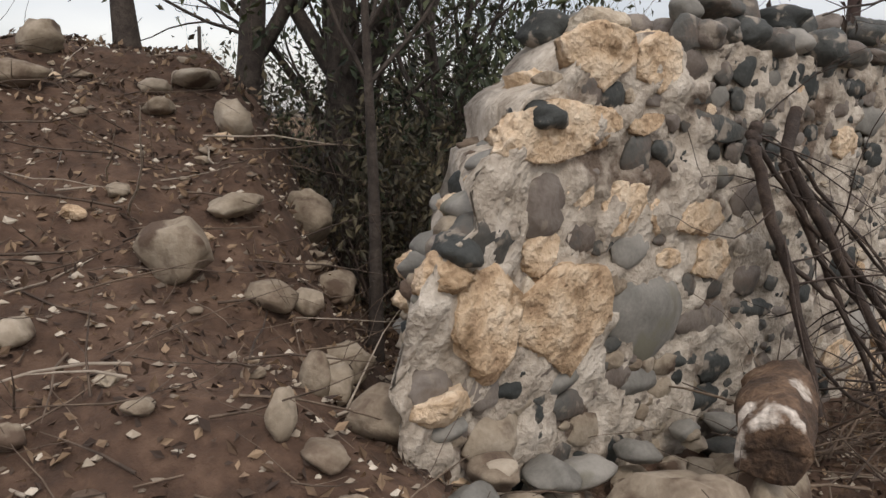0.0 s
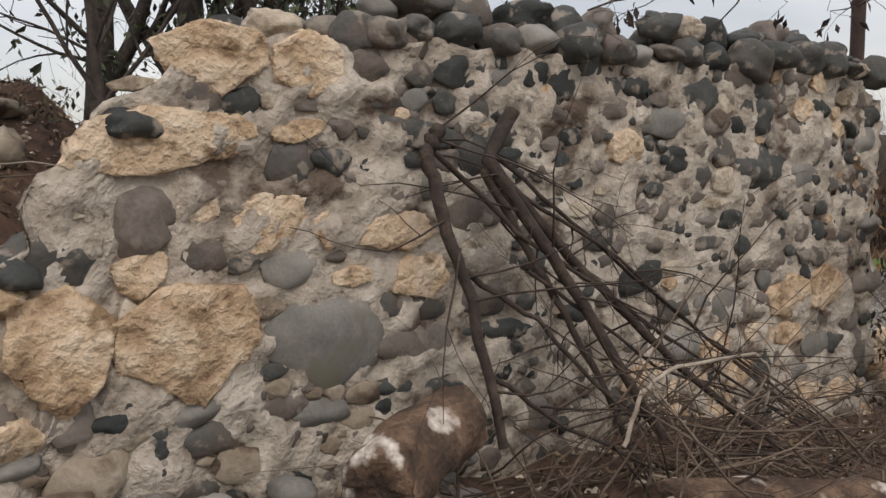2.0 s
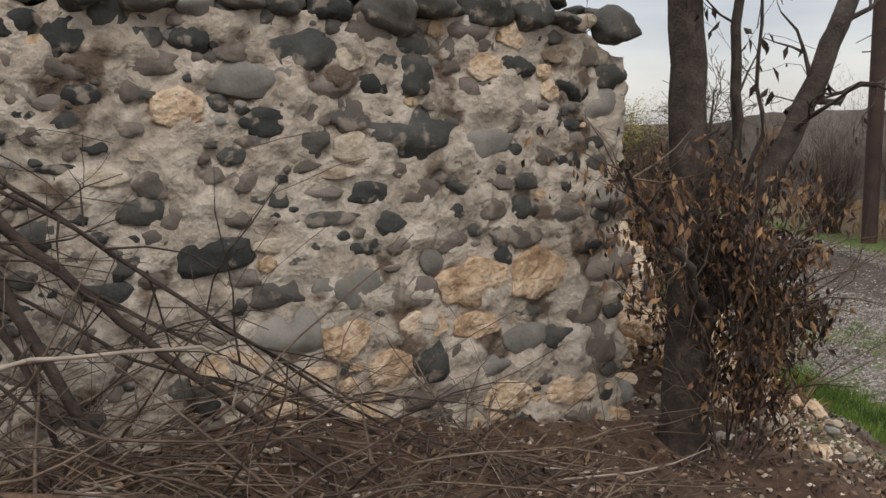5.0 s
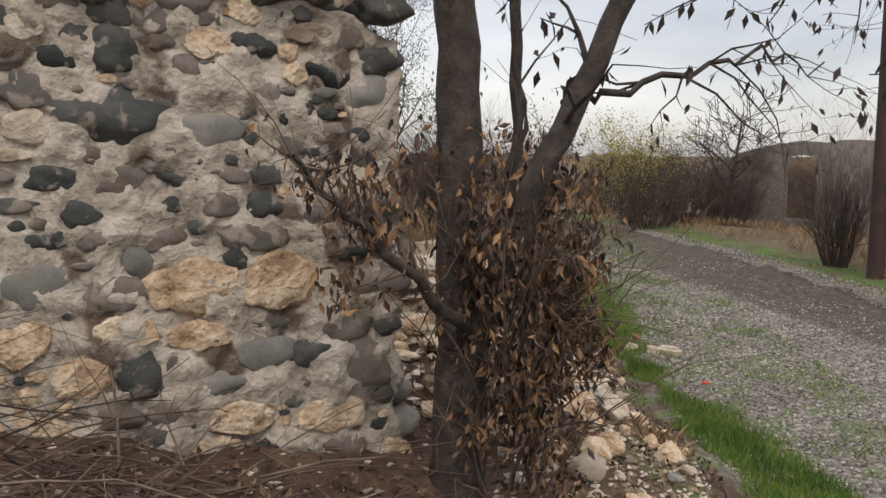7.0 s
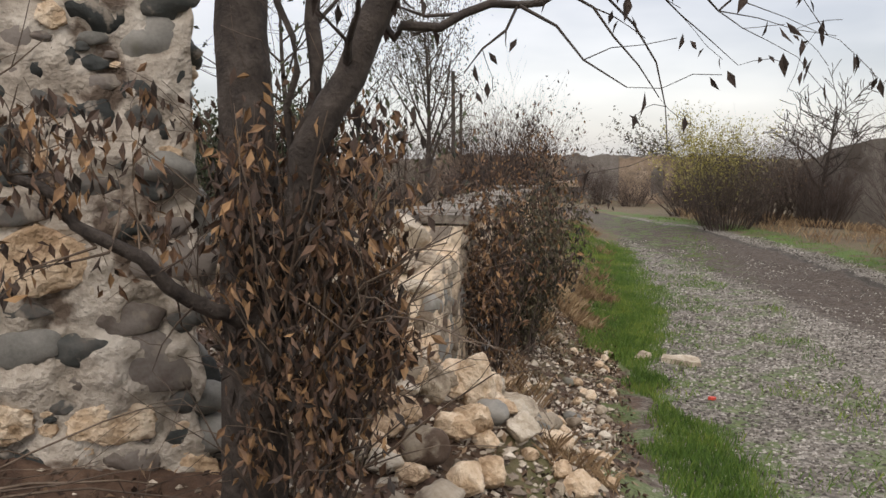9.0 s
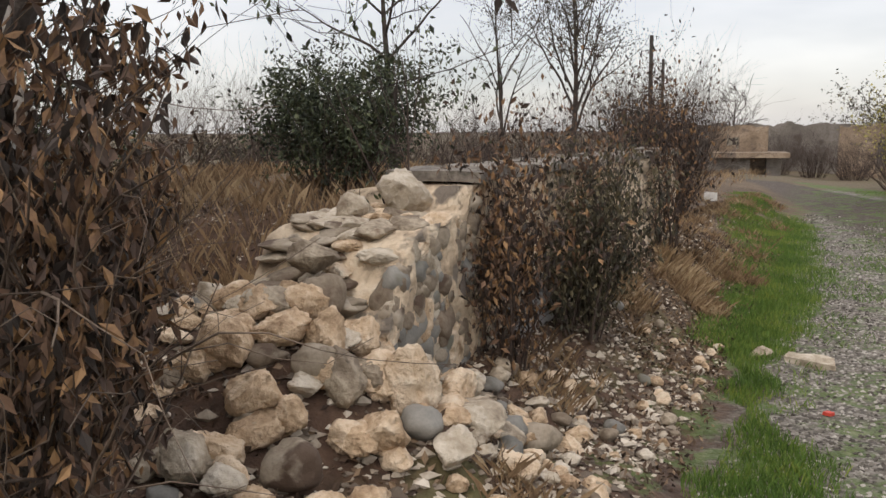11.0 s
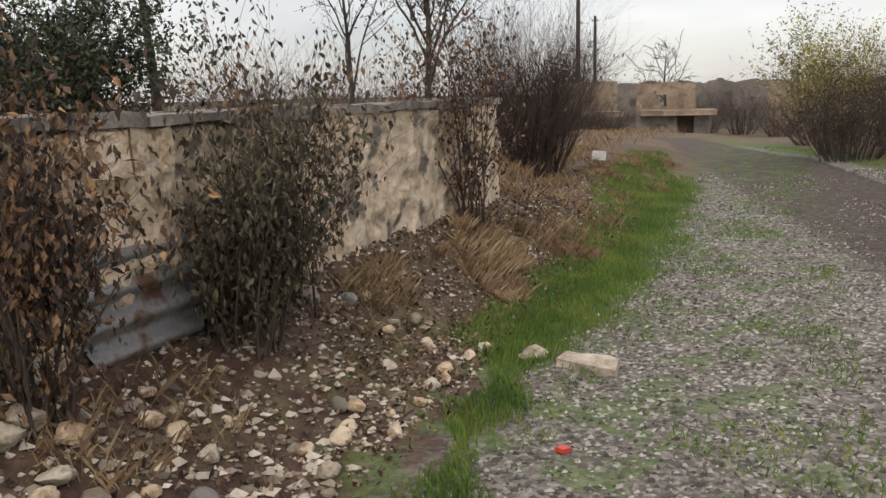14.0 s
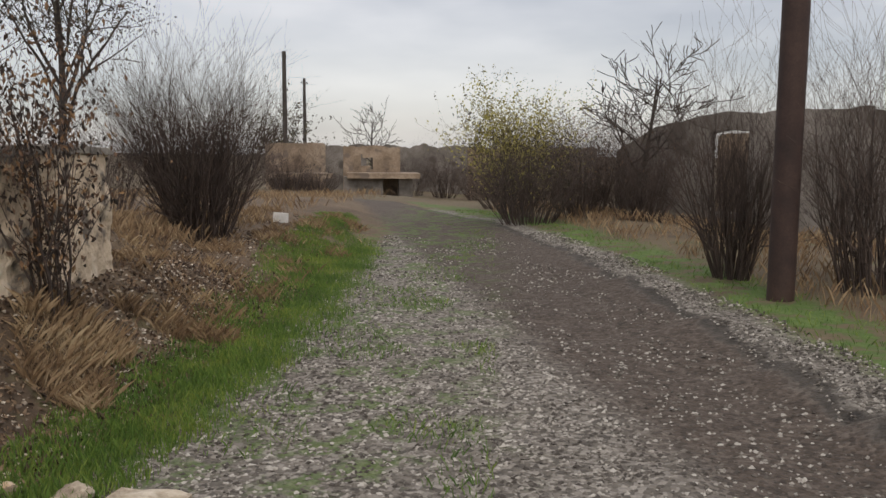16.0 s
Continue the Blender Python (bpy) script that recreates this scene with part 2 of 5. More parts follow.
def fast_mesh(name, verts, faces, mat, smooth=False):
    """A mesh from arrays; all faces have the same number of corners."""
    verts, faces = np.asarray(verts, float), np.asarray(faces, int)
    me = bpy.data.meshes.new(name)
    k = faces.shape[1]
    me.vertices.add(len(verts))
    me.vertices.foreach_set("co", verts.ravel())
    me.loops.add(faces.size)
    me.loops.foreach_set("vertex_index", faces.ravel())
    me.polygons.add(len(faces))
    me.polygons.foreach_set("loop_start", np.arange(0, faces.size, k))
    me.polygons.foreach_set("loop_total", np.full(len(faces), k))
    me.polygons.foreach_set("use_smooth", np.full(len(faces), smooth))
    me.materials.append(mat)
    me.update()
    me.validate()
    return me


def under(ob, parent, m=None, label=""):
    ob.parent = parent
    if m is not None:
        ob.matrix_basis = m
    return tagged(ob, label)


def part(name, bm, mat, parent, label="", smooth=False):
    """Links a bmesh as one mesh object under a thing or a part."""
    me = bpy.data.meshes.new(name)
    bm.to_mesh(me)
    bm.free()
    me.materials.append(mat)
    if smooth:
        me.polygons.foreach_set("use_smooth", [True] * len(me.polygons))
    return under(new(name, me), parent, None, label)


# ---------------------------------------------------------------- ground
def ground_material():
    m = bpy.data.materials.new("ground_soil_grass_and_gravel")
    m.use_nodes = True
    n, l = m.node_tree.nodes, m.node_tree.links
    b = n["Principled BSDF"]
    b.inputs["Roughness"].default_value = 0.95
    geo = n.new("ShaderNodeNewGeometry")
    sep = n.new("ShaderNodeSeparateXYZ")
    l.new(geo.outputs["Position"], sep.inputs[0])

    def math_node(op, a, c, d=None):
        k = n.new("ShaderNodeMath")
        k.operation = op
        for i, s in enumerate((a, c, d)):
            if s is None:
                continue
            if isinstance(s, (int, float)):
                k.inputs[i].default_value = s
            else:
                l.new(s, k.inputs[i])
        return k.outputs[0]

    def noise_node(scale, detail=5, rough=0.6):
        k = n.new("ShaderNodeTexNoise")
        k.inputs["Scale"].default_value, k.inputs["Detail"].default_value, k.inputs["Roughness"].default_value = scale, detail, rough
        l.new(geo.outputs["Position"], k.inputs["Vector"])
        return k.outputs["Fac"]

    def ramp_node(fac, stops):
        k = n.new("ShaderNodeValToRGB")
        e = k.color_ramp.elements
        e[0].position, e[0].color = stops[0][0], (*stops[0][1], 1)
        e[1].position, e[1].color = stops[-1][0], (*stops[-1][1], 1)
        for p, c in stops[1:-1]:
            e.new(p).color = (*c, 1)
        l.new(fac, k.inputs["Fac"])
        return k.outputs["Color"]

    def band(value, lo, hi, soft):
        k = n.new("ShaderNodeMapRange")
        k.interpolation_type = "SMOOTHSTEP"
        l.new(value, k.inputs["Value"])
        k.inputs["From Min"].default_value, k.inputs["From Max"].default_value = lo - soft, lo + soft
        g = n.new("ShaderNodeMapRange")
        g.interpolation_type = "SMOOTHSTEP"
        l.new(value, g.inputs["Value"])
        g.inputs["From Min"].default_value, g.inputs["From Max"].default_value = hi - soft, hi + soft
        g.inputs["To Min"].default_value, g.inputs["To Max"].default_value = 1, 0
        return math_node("MULTIPLY", k.outputs[0], g.outputs[0])

    def mix(fac, a, c):
        k = n.new("ShaderNodeMix")
        k.data_type = "RGBA"
        l.new(fac, k.inputs["Factor"])
        l.new(a, k.inputs["A"])
        l.new(c, k.inputs["B"])
        return k.outputs["Result"]

    x, y = sep.outputs["X"], sep.outputs["Y"]
    wide, mid, fine, grit = noise_node(0.55), noise_node(2.6), noise_node(11), noise_node(55, 3)
    jitter = math_node("MULTIPLY_ADD", mid, 1.1, -0.55)
    u0 = math_node("ADD", math_node("MULTIPLY", math_node("SUBTRACT", x, W0[0]), WN[0]), math_node("MULTIPLY", math_node("SUBTRACT", y, W0[1]), WN[1]))
    v = math_node("ADD", math_node("MULTIPLY", math_node("SUBTRACT", x, W0[0]), WD[0]), math_node("MULTIPLY", math_node("SUBTRACT", y, W0[1]), WD[1]))
    u = math_node("ADD", u0, jitter)
    r = math_node("ADD", math_node("SUBTRACT", u0, math_node("MULTIPLY_ADD", v, -0.24, 5.6)), math_node("MULTIPLY", jitter, 0.5))
    q = math_node("ADD", math_node("SUBTRACT", u0, math_node("MULTIPLY_ADD", math_node("POWER", math_node("MINIMUM", math_node("MAXIMUM", v, 0.0), 60.0), 2.0), -0.0075, 5.2)), math_node("MULTIPLY", jitter, 0.35))
    soil = ramp_node(math_node("MULTIPLY_ADD", fine, 0.6, math_node("MULTIPLY", mid, 0.4)), [(0.3, (0.028, 0.016, 0.010)), (0.5, (0.08, 0.045, 0.028)), (0.7, (0.16, 0.10, 0.065))])
    dry = ramp_node(math_node("MULTIPLY_ADD", fine, 0.5, math_node("MULTIPLY", wide, 0.5)), [(0.3, (0.05, 0.032, 0.02)), (0.5, (0.115, 0.078, 0.047)), (0.7, (0.2, 0.145, 0.09))])
    stones = n.new("ShaderNodeTexVoronoi")
    stones.inputs["Scale"].default_value = 34
    l.new(geo.outputs["Position"], stones.inputs["Vector"])
    bright = n.new("ShaderNodeSeparateColor")
    l.new(stones.outputs["Color"], bright.inputs[0])
    gravel = ramp_node(math_node("MULTIPLY_ADD", bright.outputs[0], 0.55, math_node("MULTIPLY", mid, 0.45)), [(0.2, (0.075, 0.065, 0.053)), (0.5, (0.165, 0.145, 0.12)), (0.8, (0.33, 0.30, 0.26))])
    worn = ramp_node(math_node("MULTIPLY_ADD", bright.outputs[0], 0.35, math_node("MULTIPLY", fine, 0.65)), [(0.25, (0.036, 0.026, 0.019)), (0.5, (0.074, 0.055, 0.041)), (0.75, (0.14, 0.112, 0.09))])
    lip = ramp_node(fine, [(0.3, (0.03, 0.025, 0.02)), (0.7, (0.08, 0.068, 0.055))])
    green = ramp_node(math_node("MULTIPLY_ADD", fine, 0.5, math_node("MULTIPLY", mid, 0.5)), [(0.3, (0.035, 0.065, 0.014)), (0.5, (0.07, 0.125, 0.022)), (0.7, (0.14, 0.18, 0.05))])
    far_grass = ramp_node(math_node("MULTIPLY_ADD", mid, 0.5, math_node("MULTIPLY", wide, 0.5)), [(0.35, (0.075, 0.052, 0.032)), (0.5, (0.13, 0.095, 0.055)), (0.65, (0.085, 0.085, 0.035))])
    c = mix(band(v, 3.0, 400, 1.2), soil, dry)
    c = mix(band(q, -12, 0.5, 0.12), c, gravel)
    near = mix(band(v, 3.0, 400, 1.2), soil, dry)
    c = mix(band(u, -400, 1.15, 0.2), c, near)
    c = mix(math_node("MULTIPLY", band(r, -0.75, 400, 0.3), band(q, -400, -0.02, 0.12)), c, worn)
    c = mix(math_node("MULTIPLY", band(q, -0.06, 0.1, 0.05), band(mid, 0.42, 2, 0.06)), c, lip)
    patch = math_node("MULTIPLY", band(u0, 0.6, 2.9, 0.5), band(mid, 0.53, 2, 0.05))
    c = mix(math_node("MULTIPLY", patch, 0.7), c, green)
    c = mix(band(q, 0.5, 1.4, 0.2), c, mix(band(mid, 0.46, 2, 0.06), far_grass, green))
    c = mix(band(q, 1.4, 400, 0.3), c, far_grass)
    c = mix(band(v, 27.5, 400, 0.8), c, far_grass)
    l.new(c, b.inputs["Base Color"])
    on_road = math_node("MULTIPLY", band(u, 1.1, 400, 0.2), band(q, -12, 0.5, 0.1))
    h = math_node("ADD", math_node("MULTIPLY", math_node("MULTIPLY", stones.outputs["Distance"], -0.9), on_road), math_node("MULTIPLY_ADD", fine, 1.0, math_node("MULTIPLY", grit, 0.35)))
    bp = n.new("ShaderNodeBump")
    bp.inputs["Strength"].default_value, bp.inputs["Distance"].default_value = 0.8, 0.03
    l.new(h, bp.inputs["Height"])
    l.new(bp.outputs["Normal"], b.inputs["Normal"])
    return m


M_GROUND = ground_material()


def spread(lo, hi, fine, far, count):
    inner = np.arange(lo, hi + fine / 2, fine)
    k = np.linspace(0, 1, count)[1:]
    grow = fine * 8 * k + (far - hi) * k ** 4
    return np.concatenate([(lo - grow)[::-1], inner, hi + grow])


def build_ground():
    gx, gy = spread(-1.5, 13.0, 0.07, 600, 46), spread(-2.5, 11.5, 0.07, 600, 46)
    X, Y = np.meshgrid(gx, gy, indexing="ij")
    Z = ground_z(X, Y)
    n, m = X.shape
    i = np.arange(n * m).reshape(n, m)
    faces = np.stack([i[:-1, :-1], i[1:, :-1], i[1:, 1:], i[:-1, 1:]], -1).reshape(-1, 4)
    tagged(new("ground", fast_mesh("ground", np.stack([X, Y, Z], -1).reshape(-1, 3), faces, M_GROUND, True)),
           "brown soil bank falling to a grassy gravel road", "ground", kind="structure")


build_ground()


# ---------------------------------------------------------------- stones
def stone_mesh(name, mat, seed, angular=0.0, subdiv=2, lumpy=0.18, detail=0.05, faced=False):
    """A stone one metre across: water-worn, or broken with flat faces."""
    rnd = random.Random(seed)
    bm = bmesh.new()
    bmesh.ops.create_icosphere(bm, subdivisions=subdiv, radius=0.5)
    off = Vector((rnd.uniform(-50, 50), rnd.uniform(-50, 50), rnd.uniform(-50, 50)))
    cuts = []
    for _ in range(11 if angular else 0):
        d = Vector((rnd.gauss(0, 1), rnd.gauss(0, 1), rnd.gauss(0, 1))).normalized()
        cuts.append((d, rnd.uniform(0.29, 0.42)))
    if faced:
        cuts = []
        for side in (-1, 1):
            cuts.append((Vector((rnd.uniform(-.12, .12), side, rnd.uniform(-.12, .12))).normalized(), 0.3))
            cuts.append((Vector((rnd.uniform(-.6, .6), side, rnd.uniform(-.6, .6))).normalized(), 0.37))
        for i in range(6):
            w = (i + rnd.uniform(-.3, .3)) * math.pi / 3
            cuts.append((Vector((math.cos(w), rnd.uniform(-.15, .15), math.sin(w))).normalized(), rnd.uniform(0.36, 0.45)))
    for p in bm.verts:
        d = p.co.normalized()
        r = (0.58 if faced else 0.5) * (1 + lumpy * noise.noise(d * 1.3 + off) + detail * noise.noise(d * 4.1 + off))
        q = d * r
        for c, lim in cuts:
            over = q.dot(c) - lim
            if over > 0:
                q -= c * over * angular
        if angular:
            q += d * angular * (0.05 * noise.noise(d * 5.5 + off) + 0.04 * noise.noise(d * 11 + off) + 0.02 * noise.noise(d * 23 + off))
        p.co = q
    me = bpy.data.meshes.new(name)
    bm.to_mesh(me)
    bm.free()
    me.materials.append(mat)
    me.polygons.foreach_set("use_smooth", [True] * len(me.polygons))
    return me


COBBLES = [stone_mesh("cobble", M_COBBLE, 10 + i, (0.35, 0.6)[i % 2], 3, 0.55, 0.14) for i in range(10)]
GREYS = [stone_mesh("cobble", M_GREY, 30 + i, 0.45, 3, 0.35, 0.1) for i in range(4)]
LIMES = [stone_mesh("limestone", M_LIME, 50 + i, 0.96, 4, 0.25, 0.07) for i in range(7)]
PALES = [stone_mesh("limestone", M_PALE, 70 + i, 0.94, 4, 0.25, 0.07) for i in range(5)]
BUFFS = [stone_mesh("boulder", M_BUFF, 90 + i, 0.55, 3, 0.45, 0.1) for i in range(6)]
FACED = {"lime": [stone_mesh("limestone", M_LIME, 150 + i, 0.92, 4, 0.22, 0.1, True) for i in range(8)],
         "pale": [stone_mesh("limestone", M_PALE, 170 + i, 0.88, 3, 0.25, 0.1, True) for i in range(5)]}
KINDS = {"lime": LIMES, "dark": COBBLES, "grey": GREYS, "pale": PALES, "buff": BUFFS}
rng = random.Random(7)


def shape_for(kind):
    return rng.choice(KINDS[kind])


def piece(kind, parent, m):
    ob = new({"dark": "cobble", "grey": "cobble", "lime": "limestone", "pale": "limestone", "buff": "boulder"}[kind], shape_for(kind))
    return under(ob, parent, m)


def turned(x, y, z, sx, sy, sz, ax=0, ay=0, az=0):
    return pose(x, y, z, ax, ay, az) @ Matrix.Diagonal((sx, sy, sz, 1))


# ---------------------------------------------------------------- the tall rubble wall
A_Y = 1.675
A_LEFT, A_RIGHT, A_DEEP = 1.36, 6.0, 0.55


def a_top(x):
    return float(np.interp(x, [1.34, 1.40, 1.58, 1.62, 1.75, 1.82, 2.0, 2.2, 5.4, 5.8, 6.0], [1.82, 1.93, 2.08, 2.27, 2.30, 2.45, 2.56, 2.66, 2.66, 2.60, 2.52]))


def a_base(x):
    return float(np.interp(x, [1.3, 2.0, 3.0, 4.3, 5.8, 6.2], [1.18, 1.12, 0.98, 0.80, 0.58, 0.5]))


def a_left(z):
    return float(np.interp(z, [1.1, 1.7, 1.9, 2.1, 2.28, 2.31, 2.46, 2.6, 2.8], [1.48, 1.40, 1.40, 1.56, 1.62, 1.74, 1.82, 2.0, 2.2]))


def a_right(z):
    return 5.98 + 0.05 * math.sin(z * 9) + 0.05 * (1.6 - z)


def sheet(name, nx, nz, corner, mat):
    """A closed slab: front, top, ends and back, from corner(a, b, side) with a, b in 0..1 and side 0 in front, 1 behind."""
    verts, faces = [], []
    for s in (0, 1):
        for i in range(nx + 1):
            for j in range(nz + 1):
                verts.append(corner(i / nx, j / nz, s))
    k = (nx + 1) * (nz + 1)

    def at(i, j, s):
        return s * k + i * (nz + 1) + j
    for i in range(nx):
        for j in range(nz):
            faces.append((at(i, j, 0), at(i + 1, j, 0), at(i + 1, j + 1, 0), at(i, j + 1, 0)))
            faces.append((at(i, j, 1), at(i, j + 1, 1), at(i + 1, j + 1, 1), at(i + 1, j, 1)))
        faces.append((at(i, nz, 0), at(i + 1, nz, 0), at(i + 1, nz, 1), at(i, nz, 1)))
        faces.append((at(i, 0, 0), at(i, 0, 1), at(i + 1, 0, 1), at(i + 1, 0, 0)))
    for j in range(nz):
        faces.append((at(0, j, 0), at(0, j + 1, 0), at(0, j + 1, 1), at(0, j, 1)))
        faces.append((at(nx, j, 0), at(nx, j, 1), at(nx, j + 1, 1), at(nx, j + 1, 0)))
    return mesh_from(name, verts, faces, mat)


def a_corner(a, b, s):
    z0 = 0.35
    x = A_LEFT + a * (A_RIGHT - A_LEFT)
    z = z0 + b * (a_top(x) - z0)
    x += 0.5 * s * (1 - a) ** 5 + 0.06 * (1 - a) ** 12 * noise.noise(Vector((z * 9, s * 4, 1)))
    x += 0.05 * noise.noise(Vector((x * 3, z * 7, s * 9)))
    y = A_Y + 0.03 + s * A_DEEP + (1 - 2 * s) * (0.045 * noise.noise(Vector((x * 5, z * 5, 3))) + 0.03 * noise.noise(Vector((x * 13, z * 13, 8))) + 0.016 * noise.noise(Vector((x * 34, z * 34, 8))))
    return x, y, z + 0.05 * b * noise.noise(Vector((x * 6, 2, s * 5)))


wall_a = tagged(new("wall_rubble"), "tall ruined wall of river cobbles and tan limestone in lime mortar", "wall", kind="structure")
under(new("mortar", sheet("mortar", 230, 105, a_corner, M_MORTAR)), wall_a, None, "crumbling pale brown lime mortar")

# kind; x, z, width, height of the stones that can be told apart
STONES = [
    ("lime", [(2.14, 2.59, 0.34, 0.18), (2.43, 2.58, 0.25, 0.20), (1.97, 2.35, 0.48, 0.20), (1.66, 1.81, 0.29, 0.32), (2.02, 1.78, 0.45, 0.32), (2.28, 2.10, 0.26, 0.19), (2.06, 2.15, 0.13, 0.09), (1.88, 1.98, 0.14, 0.13), (2.74, 2.04, 0.27, 0.15), (2.83, 1.88, 0.21, 0.18), (2.56, 1.90, 0.15, 0.07), (2.18, 2.38, 0.14, 0.08), (2.38, 2.37, 0.17, 0.07), (2.47, 2.06, 0.10, 0.11), (5.12, 1.52, 0.35, 0.21), (5.49, 1.52, 0.33, 0.24), (5.14, 1.32, 0.24, 0.12), (4.86, 1.35, 0.26, 0.14), (5.31, 0.96, 0.25, 0.14), (5.68, 0.93, 0.28, 0.17), (5.20, 2.46, 0.16, 0.11), (5.55, 2.36, 0.10, 0.09), (3.88, 2.29, 0.18, 0.15), (4.02, 1.29, 0.27, 0.15)]),
    ("lime", [(4.27, 1.20, 0.35, 0.10), (4.50, 1.34, 0.19, 0.18), (4.70, 1.19, 0.20, 0.16), (4.51, 1.00, 0.32, 0.13), (4.19, 1.69, 0.08, 0.06)]),
    ("pale", [(1.85, 1.85, 0.07, 0.12), (1.78, 2.26, 0.07, 0.07), (1.71, 2.16, 0.14, 0.04), (1.89, 2.50, 0.13, 0.04), (2.26, 1.84, 0.13, 0.07), (2.43, 2.16, 0.10, 0.02), (2.29, 2.46, 0.05, 0.05), (5.60, 2.53, 0.20, 0.08), (5.67, 1.42, 0.07, 0.08), (4.57, 2.49, 0.14, 0.11), (4.58, 2.13, 0.19, 0.13), (3.62, 2.05, 0.16, 0.06), (3.75, 2.12, 0.10, 0.03), (3.16, 1.97, 0.15, 0.08), (3.05, 1.95, 0.08, 0.05), (4.49, 2.03, 0.18, 0.05), (4.22, 1.76, 0.16, 0.06), (3.08, 1.88, 0.16, 0.03)]),
    ("dark", [(1.66, 2.04, 0.25, 0.14), (1.89, 2.13, 0.20, 0.16), (2.06, 2.02, 0.15, 0.13), (2.18, 1.98, 0.10, 0.05), (2.09, 2.47, 0.10, 0.08), (2.20, 2.46, 0.11, 0.06), (2.35, 2.27, 0.13, 0.11), (2.51, 2.28, 0.11, 0.08), (2.65, 2.58, 0.15, 0.10), (2.68, 2.47, 0.14, 0.06), (2.79, 2.36, 0.32, 0.09), (2.42, 2.45, 0.11, 0.04), (2.75, 2.16, 0.11, 0.06), (2.59, 2.13, 0.09, 0.06), (2.85, 2.55, 0.10, 0.07), (2.71, 1.78, 0.08, 0.07), (2.27, 1.63, 0.08, 0.04), (2.28, 1.51, 0.17, 0.06), (1.92, 1.61, 0.09, 0.07), (2.82, 1.64, 0.29, 0.10), (2.88, 1.77, 0.12, 0.12), (2.62, 2.68, 0.19, 0.10), (2.80, 2.67, 0.18, 0.10), (1.67, 1.61, 0.12, 0.14)]),
    ("dark", [(1.80, 1.57, 0.12, 0.06), (5.61, 1.20, 0.18, 0.11), (5.83, 1.14, 0.28, 0.21), (4.92, 1.17, 0.17, 0.18), (5.09, 1.19, 0.15, 0.10), (5.94, 1.49, 0.21, 0.17), (5.76, 1.64, 0.15, 0.10), (5.36, 1.70, 0.20, 0.10), (5.30, 1.61, 0.09, 0.08), (5.41, 1.83, 0.11, 0.10), (5.23, 1.83, 0.13, 0.09), (5.65, 1.78, 0.18, 0.08), (5.42, 1.35, 0.14, 0.05), (5.76, 1.31, 0.20, 0.10), (5.04, 1.02, 0.17, 0.10), (4.83, 1.02, 0.14, 0.09), (5.44, 2.27, 0.10, 0.08), (5.12, 2.36, 0.11, 0.09), (4.86, 2.41, 0.15, 0.15), (4.82, 1.50, 0.22, 0.12), (4.85, 2.17, 0.29, 0.19), (4.87, 1.93, 0.16, 0.09), (5.09, 1.94, 0.12, 0.06), (4.72, 1.81, 0.13, 0.08)]),
    ("dark", [(5.01, 1.70, 0.13, 0.10), (4.74, 1.62, 0.09, 0.03), (4.93, 2.30, 0.08, 0.04), (5.03, 2.22, 0.08, 0.05), (5.04, 2.05, 0.12, 0.06), (5.30, 1.95, 0.09, 0.05), (2.99, 2.58, 0.13, 0.12), (3.12, 2.60, 0.08, 0.07), (2.95, 2.47, 0.10, 0.07), (3.08, 2.45, 0.14, 0.09), (3.30, 2.47, 0.12, 0.09), (3.37, 2.58, 0.15, 0.10), (3.52, 2.54, 0.13, 0.12), (3.48, 2.43, 0.16, 0.07), (3.67, 2.43, 0.19, 0.05), (3.81, 2.45, 0.15, 0.08), (3.56, 2.34, 0.11, 0.06), (3.53, 2.24, 0.12, 0.07), (3.37, 2.34, 0.06, 0.07), (3.72, 2.35, 0.07, 0.06), (3.71, 2.22, 0.07, 0.06), (3.95, 2.54, 0.11, 0.10), (4.11, 2.50, 0.13, 0.07), (4.37, 2.50, 0.29, 0.16)]),
    ("dark", [(4.67, 2.38, 0.12, 0.07), (4.47, 2.37, 0.18, 0.08), (4.22, 2.24, 0.21, 0.09), (4.41, 2.27, 0.13, 0.08), (4.40, 2.16, 0.10, 0.11), (4.58, 2.26, 0.15, 0.12), (4.19, 2.16, 0.17, 0.05), (4.63, 1.94, 0.14, 0.08), (4.44, 1.95, 0.12, 0.05), (4.34, 2.06, 0.14, 0.04), (3.89, 1.90, 0.14, 0.09), (3.73, 1.93, 0.15, 0.08), (3.79, 2.02, 0.16, 0.08), (4.44, 1.85, 0.24, 0.05), (3.97, 1.73, 0.26, 0.12), (4.30, 1.69, 0.12, 0.04), (4.41, 1.74, 0.09, 0.05), (4.61, 1.72, 0.14, 0.05), (4.23, 1.56, 0.17, 0.10), (3.65, 1.74, 0.12, 0.09), (3.13, 1.76, 0.18, 0.12), (3.20, 1.62, 0.23, 0.07), (3.13, 2.08, 0.26, 0.14), (2.96, 2.27, 0.10, 0.08)]),
    ("dark", [(3.20, 2.35, 0.16, 0.07), (3.47, 2.09, 0.10, 0.03)]),
    ("grey", [(2.48, 1.72, 0.38, 0.28), (2.35, 1.95, 0.17, 0.11), (2.02, 1.55, 0.15, 0.07), (2.43, 1.46, 0.18, 0.08), (5.20, 2.14, 0.25, 0.11), (5.42, 1.22, 0.21, 0.13), (5.19, 1.11, 0.24, 0.08), (4.92, 1.63, 0.09, 0.10), (4.16, 2.40, 0.32, 0.12), (4.53, 1.56, 0.25, 0.18), (4.26, 1.38, 0.25, 0.19)]),
]
taken = []


